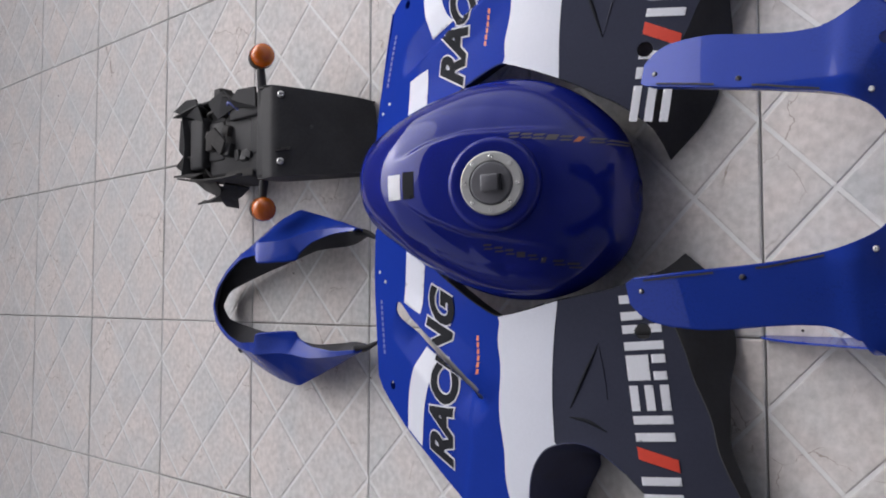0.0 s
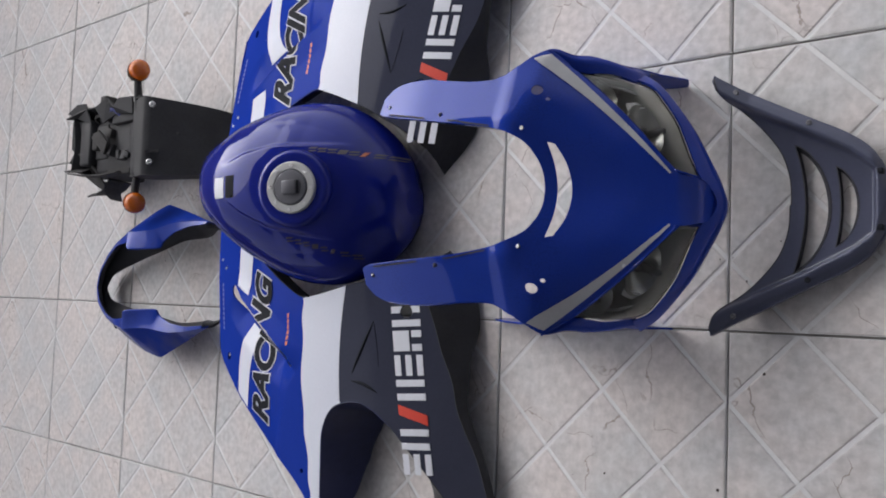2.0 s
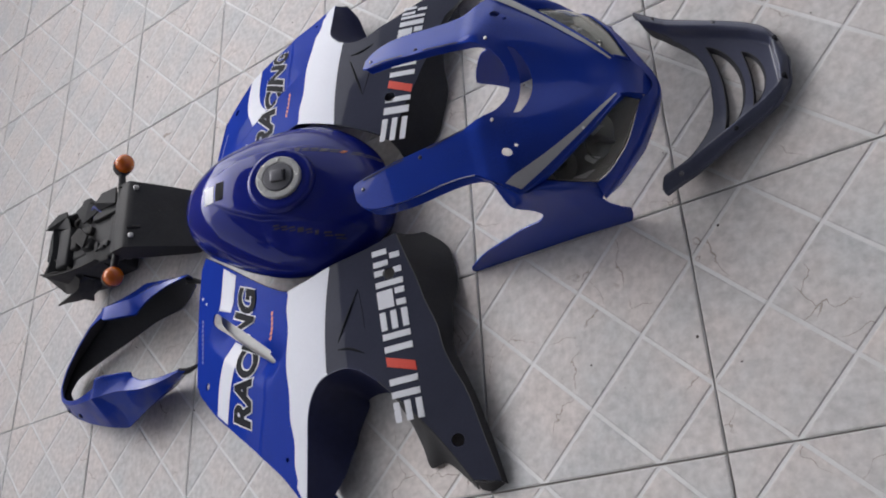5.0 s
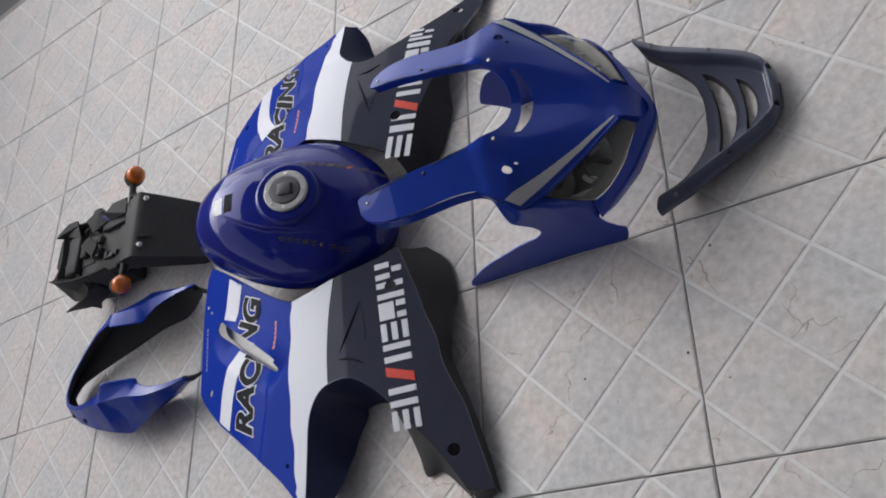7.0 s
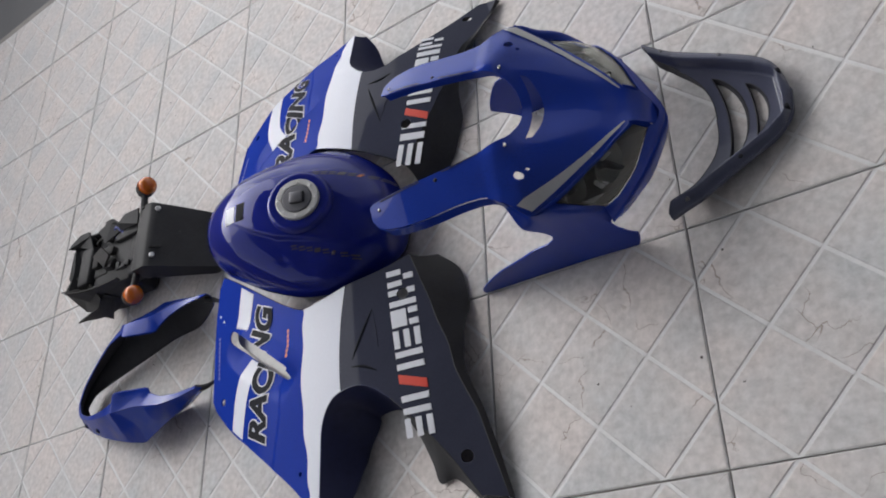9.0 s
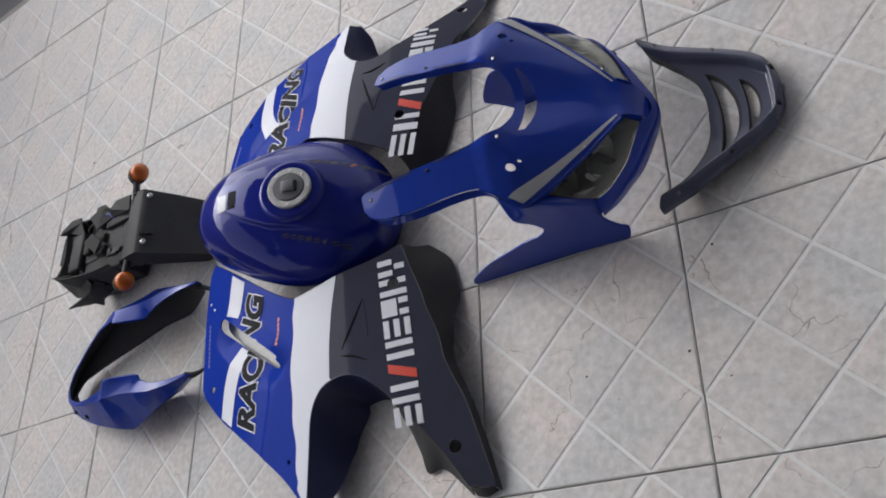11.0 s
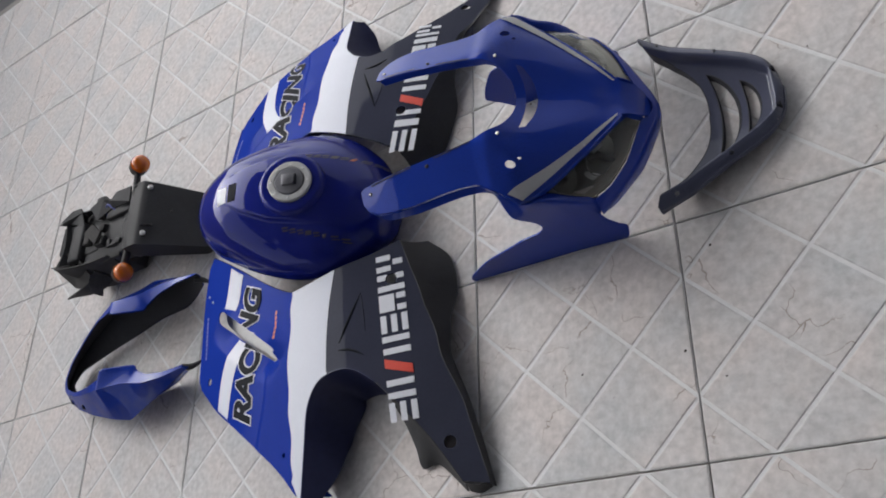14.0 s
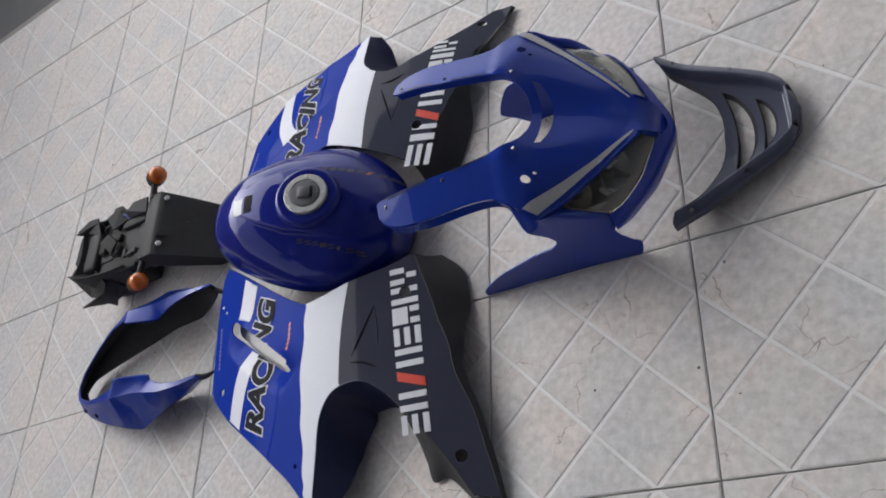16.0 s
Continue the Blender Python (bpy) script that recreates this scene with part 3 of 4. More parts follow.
    # lines of a moulded recess in the grey skin, laid as thin ribs; black puts in its shade
    for pts, r in (([(-0.222, -0.011), (-0.25, -0.068), (-0.274, -0.118)], 0.003), ([(-0.222, -0.011), (-0.213, -0.07), (-0.210, -0.10)], 0.0016), ([(-0.276, -0.133), (-0.245, -0.137), (-0.213, -0.152)], 0.003)):
        p = np.array(pts)
        part("recess_line", tube(raised(fn, 0.0)(p[:, 0], p[:, 1]), [0.0008, r, r, 0.0008], 16, 6), M_DARKV if r != 0.0016 else M_GREY, root)
    for x, y in ((-0.742, 0.115), (-0.722, 0.095)):
        at = raised(fn, 0.0)(np.array([x]), np.array([y]))[0]
        screw(root, at, (0, 0, 1), 0.0032)
    return root


side_fairing(left_skin, False, "blue, white and dark grey side fairing lying on the tiles")
side_fairing(right_skin, True, "blue, white and dark grey side fairing lying beyond the tank")


# ---------- front cowl with the headlights ----------
COWL_Y = 0.205
deck_z = curve1([-0.06, 0.05, 0.12, 0.2, 0.240, 0.250, 0.26, 0.3, 0.36, 0.42, 0.45, 0.466, 0.475], [0.3365, 0.3350, 0.3275, 0.3155, 0.3085, 0.3005, 0.292, 0.263, 0.228, 0.193, 0.170, 0.146, 0.114])
deck_edge = curve1([-0.06, 0.02, 0.12, 0.17, 0.20, 0.225, 0.245, 0.262, 0.30, 0.36], [0.170, 0.181, 0.176, 0.173, 0.175, 0.190, 0.205, 0.218, 0.205, 0.19])


def skew(u):
    """The nose sits a little to one side."""
    return -0.014 * np.clip((u - 0.25) / 0.2, 0, 1.15)


def deck(u, v):
    u, v = np.asarray(u, float), np.asarray(v, float)
    arm = np.clip((0.262 - u) / 0.025, 0, 1)
    z = deck_z(u) - 0.036 * (np.clip(np.abs(v) - 0.115, 0, 1) / 0.1) ** 2 * (1 - arm) - 0.010 * np.clip((u - 0.22) / 0.05, 0, 1) * (0.5 + 0.5 * np.cos(math.pi * np.clip(np.abs(v) / 0.09, 0, 1)))
    edge = np.clip(1 - (0.49 - u - np.abs(v)) / 0.11, 0, 1) ** 2 * np.sin(math.pi * np.clip((u - 0.262) / 0.185, 0, 1))
    z = z - 0.017 * edge
    # the arms lean outwards
    z = z - 0.36 * (np.sqrt(np.clip(np.abs(v) - 0.098, 0, 1) ** 2 + 0.00006) - 0.0077) * arm
    back = 0.026 * np.clip((0.10 - u) / 0.14, 0, 1) * (v > 0.05)
    return np.stack([u + back, COWL_Y + skew(u) + v + 0.012 * np.clip((0.16 - u) / 0.2, 0, 1) * (v > 0.05), z], -1)


def flank(side):
    """The upright side of the cowl: bowed out a little, drawn in to the deck at its top."""
    def at(u, z):
        u, z = np.asarray(u, float), np.asarray(z, float)
        k = np.clip((z - 0.20) / 0.05, 0, 1)
        k = k * k * (3 - 2 * k)
        zz = np.clip(z / 0.25, 0, 1)
        low = 0.203 + 0.010 * zz * (2 - zz) - 0.22 * np.clip(u - 0.31, 0, 1) * np.clip(z / 0.15, 0, 1)
        v = low * (1 - k) + np.minimum(deck_edge(u), low + 0.02) * k
        out = 0.020 * np.clip(u / 0.35, 0, 1) * np.clip((0.16 - z) / 0.1, 0, 1) * (side > 0)
        return np.stack([u + out, COWL_Y + 0.5 * skew(u) + side * v, z], -1)
    return at


CHEEK = [(0.262, 0.250), (0.286, 0.232), (0.309, 0.204), (0.330, 0.172), (0.346, 0.140), (0.352, 0.112)]


def both(points):
    """A line that runs from one flank across the middle to the other."""
    return [(x, COWL_Y + float(skew(x)) - y, z) for x, y, z in points] + [(x, COWL_Y + float(skew(x)) + y, z) for x, y, z in points[::-1][1:]]


def front_cowl():
    root = thing("front_cowl", "glossy blue motorcycle front cowl with twin headlights standing on the tiles", "fairing", (0.25, COWL_Y, 0))
    outer = [(-0.042, 0.156), (-0.028, 0.168), (0.00, 0.177), (0.05, 0.181), (0.09, 0.179), (0.13, 0.175), (0.17, 0.173), (0.20, 0.176), (0.225, 0.190), (0.245, 0.205), (0.262, 0.218)]
    inner = [(0.275, 0.0), (0.273, 0.025), (0.265, 0.050), (0.248, 0.073), (0.21, 0.090), (0.14, 0.103), (0.05, 0.111), (-0.038, 0.119)]
    front = [(0.262, 0.218), (0.302, 0.187), (0.340, 0.152), (0.375, 0.116), (0.41, 0.077), (0.438, 0.042)]
    half = np.vstack([spl(inner, 60), [(-0.047, 0.1235), (-0.047, 0.150)], spl(outer, 50), spl(front, 40)[1:], spl([(0.445, 0.037), (0.460, 0.034), (0.471, 0.024), (0.475, 0.0)], 14)])
    outline = np.vstack([half, (half * [1, -1])[::-1][1:-1]])
    slot = np.vstack([spl([(0.280, -0.072), (0.2865, -0.046), (0.2895, -0.022), (0.2905, 0.0), (0.2895, 0.022), (0.2865, 0.046), (0.280, 0.072)], 30), spl([(0.290, 0.069), (0.301, 0.046), (0.3065, 0.024), (0.3085, 0.0), (0.3065, -0.024), (0.301, -0.046), (0.290, -0.069)], 30)])
    holes = [slot]
    for s in (1, -1):
        holes += [ring_of(0.264, s * 0.150, 0.0080), ring_of(0.279, s * 0.137, 0.0032, 10)]
    part("cowl_deck", sheet(outline, deck, 0.0055, holes), M_BLUE, root, "", 0.003)
    for s in (1, -1):
        toe = [(0.352, 0.0006), (0.25, 0.0006), (0.12, 0.0006), (0.000, 0.001)]
        rise = [(-0.002, 0.012), (0.012, 0.030), (0.074, 0.072), (0.142, 0.098), (0.19, 0.116), (0.224, 0.122), (0.240, 0.134), (0.245, 0.150), (0.238, 0.172), (0.222, 0.196), (0.212, 0.225), (0.205, 0.255), (0.196, 0.290)]
        if s > 0:
            # this side's toe is broken off short
            toe = toe[:2] + [(0.17, 0.0006), (0.118, 0.001)]
            rise = [(0.098, 0.030), (0.078, 0.052), (0.073, 0.059), (0.074, 0.067), (0.092, 0.094), (0.126, 0.128), (0.150, 0.138), (0.19, 0.141), (0.225, 0.150)] + rise[8:]
        wall = np.vstack([spl(CHEEK, 24), spl([(0.354, 0.090), (0.364, 0.062), (0.374, 0.046), (0.368, 0.024), (0.357, 0.003)], 20), spl(toe, 12), spl(rise, 70), spl([(0.20, 0.287), (0.225, 0.278), (0.245, 0.269)], 8)])
        part("cowl_flank", sheet(wall, flank(s), 0.006), M_BLUE, root, "", 0.003, offset=-s)
        # turned-down rims of the screen arms
        for line in (outer[:9], inner):
            a = spl(line, 100)
            rim = deck(a[:, 0], s * a[:, 1]) - np.array([0, 0, 0.0032])
            drop = 0.018 if line is inner else 0.024
            part("arm_rim", skin(np.stack([rim, rim - np.array([0, 0, 0.4 * drop]), rim - np.array([0, 0, drop])])), M_BLUE, root, "", 0.002)
        # felt strips under the screen's edge
        for u0, u1 in ((-0.02, 0.075), (0.125, 0.20)):
            us = np.linspace(u0, u1, 10)
            vi = np.interp(us, [-0.045, 0.05, 0.14, 0.21, 0.248], [0.119, 0.111, 0.103, 0.090, 0.073])
            strip = np.vstack([np.stack([us, s * (vi + 0.002)], 1), np.stack([us, s * (vi + 0.0045)], 1)[::-1]])
            part("felt_strip", sheet(strip, raised(deck, 0.0015), 0.004), M_INNER, root, "worn black felt strip")
        for u, v in ((-0.026, 0.134), (0.108, 0.118), (0.250, 0.089)):
            screw(root, raised(deck, -0.0012)(np.array([u]), np.array([s * v]))[0], (0, 0, 1), 0.0042, M_NAVY)
            screw(root, raised(deck, 0.001)(np.array([u]), np.array([s * v]))[0], (0, 0, 1), 0.0022 if u < 0.2 else 0.0034, M_STEEL if u != 0.108 else M_BLACK2)
        inner_edge = spl([(0.248, 0.202), (0.30, 0.162), (0.34, 0.128), (0.39, 0.080), (0.431, 0.037)], 24)
        outer_edge = spl([(0.433, 0.039), (0.405, 0.074), (0.369, 0.113), (0.334, 0.149), (0.298, 0.1835), (0.267, 0.2115)], 24)
        stripe = np.vstack([inner_edge, outer_edge]) * np.array([1, s])
        part("silver_stripe", sheet(stripe, raised(deck, 0.0018), 0.004), M_SILVER, root, "silver stripe")
        headlight(root, s)
        edge3 = deck(*spl(front, 44).T * np.array([[1], [s]]))
        lens3 = spl([(x, COWL_Y + float(skew(x)) + s * y, z) for x, y, z in LENS_TOP], 40)
        corner = spl([(x, COWL_Y + 0.5 * float(skew(x)) + s * y, z) for x, y, z in ((0.262, 0.219, 0.2495), (0.279, 0.206, 0.236), LENS_TOP[0])], 5)
        low3 = np.vstack([corner[:-1], lens3])
        mid3 = edge3 * 0.45 + low3 * 0.55 + np.array([0.002, s * 0.002, 0.003])
        part("brow", skin(np.stack([edge3, mid3, low3])), M_BLUE, root, "", 0.002)
        # rounded cheek from the flank's front edge in to the back end of the lens
        back = np.array([(x, COWL_Y + float(skew(x)) + s * y, z) for x, y, z in (LENS_TOP[0], LENS_MID[0], LENS_LOW[0], (0.363, 0.184, 0.128))])
        near_lens = np.vstack([corner[:-1], spl(back, 20)])
        uz = spl(CHEEK, 24)
        far_side = flank(s)(uz[:, 0], uz[:, 1])
        round_off = 0.5 * (near_lens + far_side) + np.array([0.006, s * 0.006, 0.002]) * np.sin(np.linspace(0.1, math.pi, 24))[:, None]
        grid = np.stack([spl([a, b, c], 7) for a, b, c in zip(far_side, round_off, near_lens)], 1)
        part("cheek", skin(grid), M_BLUE, root, "", 0.002)
        ends = [LENS_TOP[-1], LENS_MID[-1], LENS_LOW[-1], (0.470, 0.027, 0.110)]
        nose = [(0.441, 0.040, float(deck_z(0.441))), (0.459, 0.034, float(deck_z(0.459))), (0.470, 0.024, 0.114), (0.475, 0.018, 0.104)]
        rows = [spl([(x - 0.002, COWL_Y + float(skew(x)) + s * (y + 0.002), z) for x, y, z in c], 16) for c in (ends, nose)]
        part("nose_cheek", skin(np.stack([rows[0], rows[0] * 0.5 + rows[1] * 0.5 + np.array([0.001, 0, 0]), rows[1]])), M_BLUE, root, "", 0.002)
    lip_top = both([(0.361, 0.185, 0.151), (0.389, 0.172, 0.153), (0.407, 0.150, 0.149), (0.426, 0.118, 0.142), (0.442, 0.075, 0.136), (0.457, 0.037, 0.132), (0.4700, 0.018, 0.1190), (0.4750, 0.0, 0.1135)])
    lip_mid = both([(0.360, 0.200, 0.124), (0.390, 0.179, 0.130), (0.415, 0.148, 0.126), (0.439, 0.110, 0.118), (0.461, 0.064, 0.111), (0.4765, 0.029, 0.104), (0.4825, 0.0, 0.098)])
    lip_low = both([(0.354, 0.194, 0.108), (0.383, 0.172, 0.102), (0.406, 0.141, 0.092), (0.428, 0.104, 0.077), (0.450, 0.060, 0.072), (0.466, 0.026, 0.071), (0.474, 0.0, 0.071)])
    part("cowl_lip", lofted([lip_top, lip_mid, lip_low], 70, 7), M_BLUE, root, "", 0.003)
    return root


LENS_TOP = [(0.296, 0.187, 0.217), (0.328, 0.160, 0.209), (0.358, 0.130, 0.199), (0.388, 0.098, 0.186), (0.412, 0.066, 0.173), (0.440, 0.034, 0.157)]
LENS_MID = [(0.335, 0.190, 0.188), (0.366, 0.171, 0.189), (0.390, 0.145, 0.181), (0.412, 0.113, 0.170), (0.431, 0.072, 0.159), (0.449, 0.036, 0.147)]
LENS_LOW = [(0.360, 0.183, 0.153), (0.388, 0.170, 0.155), (0.406, 0.148, 0.151), (0.425, 0.116, 0.144), (0.441, 0.073, 0.138), (0.456, 0.036, 0.134)]


def headlight(root, s):
    def side(points):
        return [(x, COWL_Y + float(skew(x)) + s * y, z) for x, y, z in points]
    top = side(LENS_TOP)
    mid = side(LENS_MID)
    low = side(LENS_LOW)
    lamp = part("headlight", lofted([top, mid, low], 30, 12), M_GLASS, root, "clear headlight lens", 0.0014)
    lamp.visible_shadow = False
    rim = np.vstack([spl(top, 24) + np.array([0.002, s * 0.001, 0.003]), spl(low, 24)[::-1]])
    part("gasket", tube(np.vstack([rim, rim[:1]]), 0.0013, 110, 8), M_DARKV, lamp, "black rubber gasket")
    ring1 = np.vstack([spl(top, 14), spl(mid, 5)[-1:], spl(low, 14)[::-1], spl(mid, 5)[:1]])
    cen = ring1.mean(0)
    ring2 = cen + (ring1 - cen) * 0.82 + np.array([-0.055, -s * 0.012, -0.012])
    ring3 = cen + (ring1 - cen) * 0.45 + np.array([-0.085, -s * 0.02, -0.018])
    bm = skin(np.stack([ring1 + (cen - ring1) * 0.02, ring2, ring3]), closed=True)
    bm.verts.ensure_lookup_table()
    n = len(ring1)
    bm.faces.new([bm.verts[2 * n + j] for j in range(n)])
    part("housing", bm, M_HOUSING, lamp, "metallised grey lamp housing", 0.002, smooth=False)
    # a dark upright divider, and a pale flat at the outer corner
    c0, c1 = np.array(top[3]), np.array(low[3])
    inset = np.array([-0.022, -s * 0.006, -0.006])
    part("divider", tube([c0 + inset, (c0 + c1) / 2 + inset * 1.3, c1 + inset], [0.005, 0.008, 0.006], 10, 6), M_BLACK2, lamp, "dark upright divider")
    o0, o1, o2 = np.array(top[0]), np.array(low[0]), np.array(low[1])
    tri = [o0 * 0.25 + o1 * 0.75, o1, o1 * 0.2 + o2 * 0.8]
    bm = bmesh.new()
    vs = [bm.verts.new(p + np.array([-0.016, -s * 0.010, 0.006])) for p in tri]
    bm.faces.new(vs)
    part("side_flat", bm, M_PALEGREY, lamp, "pale grey flat", 0.002)
    for p0, p1, p2, p3 in ((0.58, 0.68, 0.10, 0.34), (0.30, 0.38, 0.50, 0.80)):
        line_t, line_l = spl(top, 41), spl(low, 41)
        pts = [line_t[int(40 * a)] * (1 - b) + line_l[int(40 * a)] * b for a, b in ((p0, p2), (p1, p2), (p1, p3), (p0, p3))]
        bm = bmesh.new()
        bm.faces.new([bm.verts.new(p + np.array([-0.014 - 0.008 * (q % 2), -s * 0.006, -0.002])) for q, p in enumerate(pts)])
        part("reflector_facet", bm, M_PALEGREY, lamp, "pale angular facet", 0.0015)
    # a broad bowl and a slim side reflector
    for d, r, tall in ((0.14, 0.042, 0.70), (-0.55, 0.030, 0.9)):
        at = cen + d * (np.array(low[-1]) - np.array(top[0])) * 0.5 + np.array([-0.040, -s * 0.010, -0.004])
        m = Matrix.Translation(at) @ Vector((0.80, s * 0.35, 0.42)).to_track_quat("Z", "Y").to_matrix().to_4x4()
        angs = np.linspace(0, 2 * math.pi, 48, endpoint=False)
        rows = [[(rr * r * math.cos(a) , tall * rr * r * math.sin(a) , r * 0.7 * rr * rr) for a in angs] for rr in (0.16, 0.3, 0.45, 0.6, 0.8, 1.0)]
        bm = skin(np.array(rows), True)
        bmesh.ops.transform(bm, matrix=m, verts=bm.verts)
        part("reflector", bm, M_CHROME, lamp, "chromed reflector bowl", 0.0008)
        part("bulb", turned([(0.009, -0.004), (0.009, 0.010), (0.006, 0.022), (0.003, 0.028)], 12, m), M_BLACK2, lamp)


front_cowl()


# ---------- graphite lower cowl ----------
VIS_Y = 0.196


def visor_skin(u, v):
    u, v = np.asarray(u, float), np.asarray(v, float)
    rim = np.interp(u, [0.44, 0.48, 0.53, 0.587, 0.64, 0.672, 0.692], [0.203, 0.177, 0.150, 0.122, 0.093, 0.068, 0.0])
    d = np.minimum(rim - np.abs(v), (0.692 - u) * 1.1)
    flange_z = np.interp(u, [0.45, 0.50, 0.6, 0.7], [0.076, 0.055, 0.047, 0.032])
    plate = np.interp(u, [0.45, 0.50, 0.56, 0.65, 0.70], [0.046, 0.022, 0.013, 0.011, 0.012]) + 0.80 * v * v
    k = np.clip((d - 0.016) / 0.012, 0, 1)
    k = k * k * (3 - 2 * k)
    flange_z = flange_z + 0.003 - 0.40 * np.clip(0.016 - d, 0, 1)
    z = flange_z * (1 - k) + plate * k
    z = z - 0.004 * np.clip(1 - d / 0.005, 0, 1) ** 2
    return np.stack([u, VIS_Y + v, z], -1)


def lower_cowl():
    root = thing("lower_cowl", "graphite plastic nose piece with two curved slots on the tiles", "fairing", (0.58, VIS_Y, 0))
    outer = [(0.449, 0.202), (0.484, 0.180), (0.53, 0.155), (0.587, 0.125), (0.635, 0.100), (0.666, 0.076), (0.684, 0.044), (0.692, 0.0)]
    inner = [(0.551, 0.0), (0.549, 0.04), (0.537, 0.080), (0.512, 0.116), (0.485, 0.145), (0.462, 0.165), (0.449, 0.196)]
    half = np.vstack([spl(inner, 40), spl(outer, 50)])
    outline = np.vstack([half, (half * [1, -1])[::-1][1:-1]])

    def crescent(u0, bow, w, v):
        vs = v * np.sin(np.linspace(-math.pi / 2, math.pi / 2, 44))
        k = 1 - (vs / v) ** 2
        return np.vstack([np.stack([u0 + bow * k, vs], 1), np.stack([u0 + bow * k + (w + 0.008) * k ** 0.6, vs], 1)[::-1]])
    slots = [crescent(0.557, 0.014, 0.031, 0.098) - [0, 0.008], crescent(0.615, 0.006, 0.019, 0.060) - [0, 0.006]]
    part("nose_plate", sheet(outline, visor_skin, 0.0032, slots), M_VISOR, root, "", 0.003)
    for sl in slots:
        a = visor_skin(sl[:, 0], sl[:, 1])
        cen = sl.mean(0)
        inn = sl + (cen - sl) * np.array([0.20, 0.09])
        b = visor_skin(inn[:, 0], inn[:, 1]) - np.array([0, 0, 0.011])
        b[:, 2] = np.maximum(b[:, 2], 0.003)
        part("slot_rim", skin(np.stack([a, b]), True), M_INNER, root, "", 0.0015)
    for s in (1, -1):
        p = spl(outer, 40) * [1, s]
        a = visor_skin(*p.T)
        b = a.copy()
        b[:, 2] = np.maximum(a[:, 2] - 0.011, 0.003)
        part("rim_edge", skin(np.stack([a, b])), M_VISOR, root, "", 0.002)
        q = spl(inner, 30) * [1, s]
        a = visor_skin(*q.T)
        b = a.copy()
        b[:, 2] = np.interp(np.linspace(0, 1, 30), [0, 0.6, 0.9, 1], [0.003, 0.003, 0.03, 0.06])
        part("rim_edge", skin(np.stack([a, b])), M_INNER, root, "", 0.002)
        for u, v in ((0.482, 0.172), (0.587, 0.116)):
            screw(root, visor_skin(np.array([u]), np.array([s * v]))[0], (0, 0, 1), 0.0045, M_CAP if s > 0 or u < 0.5 else M_DARKV)
        part("stud", box(0.676, 0.684, VIS_Y + s * 0.04 - 0.004, VIS_Y + s * 0.04 + 0.004, 0.022, 0.036, 0.001), M_DARKV, root)
    return root


lower_cowl()


# ---------- tail cowl ----------
def tail_cowl():
    ty = 0.063
    root = thing("tail_cowl", "blue U-shaped motorcycle tail cowl lying on the tiles", "fairing", (-1.12, ty, 0))

    def mid(x):
        """The piece lies a little askew."""
        return ty + 0.06 * (np.asarray(x, float) + 1.1)

    def bent(points, n=150):
        """A line with firm, slightly eased corners, run round both arms."""
        p = np.array([(x, mid(x) + y, z) for x, y, z in points] + [(x, mid(x) - y, z) for x, y, z in points[::-1][1:]], float)
        u = np.linspace(0, 1, n)
        own = np.r_[np.linspace(0, 1, len(points)), 1 + np.linspace(0, 1, len(points))[1:]] / 2
        at = lambda k: np.stack([np.interp(np.clip(u + k, 0, 1), own, p[:, i]) for i in range(3)], 1)
        return (at(-0.013) + 2 * at(-0.006) + 2 * at(0.0) + 2 * at(0.006) + at(0.013)) / 8
    edge = bent([(-0.822, 0.126, 0.110), (-0.90, 0.126, 0.112), (-0.968, 0.114, 0.113), (-1.008, 0.094, 0.114), (-1.014, 0.077, 0.119), (-1.106, 0.079, 0.163), (-1.122, 0.100, 0.150), (-1.21, 0.100, 0.132), (-1.31, 0.078, 0.100), (-1.392, 0.042, 0.076), (-1.425, 0.0, 0.066)])
    fold = bent([(-0.820, 0.131, 0.108), (-0.90, 0.139, 0.111), (-0.968, 0.140, 0.119), (-1.020, 0.130, 0.126), (-1.050, 0.126, 0.134), (-1.128, 0.128, 0.150), (-1.145, 0.124, 0.142), (-1.23, 0.110, 0.122), (-1.325, 0.084, 0.094), (-1.408, 0.046, 0.070), (-1.440, 0.0, 0.060)])
    ridge = bent([(-0.818, 0.128, 0.094), (-0.90, 0.155, 0.086), (-0.968, 0.176, 0.078), (-1.03, 0.194, 0.070), (-1.068, 0.205, 0.066), (-1.13, 0.190, 0.070), (-1.18, 0.174, 0.068), (-1.26, 0.146, 0.060), (-1.36, 0.102, 0.046), (-1.432, 0.058, 0.036), (-1.464, 0.0, 0.032)])
    foot = bent([(-0.830, 0.116, 0.070), (-0.90, 0.110, 0.036), (-0.968, 0.112, 0.008), (-1.03, 0.114, 0.004), (-1.08, 0.113, 0.004), (-1.13, 0.104, 0.004), (-1.18, 0.094, 0.004), (-1.26, 0.080, 0.006), (-1.35, 0.060, 0.010), (-1.425, 0.038, 0.016), (-1.452, 0.0, 0.020)])
    rows = [foot, ridge, fold, edge]
    steps = [rows[i] + (rows[i + 1] - rows[i]) * k for i in range(3) for k in (0.0, 0.1, 0.5, 0.9)] + [rows[3]]
    part("tail_skin", skin(np.array(steps)), M_TAIL, root, "", 0.003, inner=M_INNER, sharp=22)
    for s in (1, -1):
        tip = mid(-0.83)
        part("tongue", tube([(-0.845, tip + s * 0.124, 0.094), (-0.825, tip + s * 0.122, 0.080), (-0.795, tip + s * 0.108, 0.070)], [0.009, 0.008, 0.003], 12, 8), M_BLACK, root, "black fixing tongue")
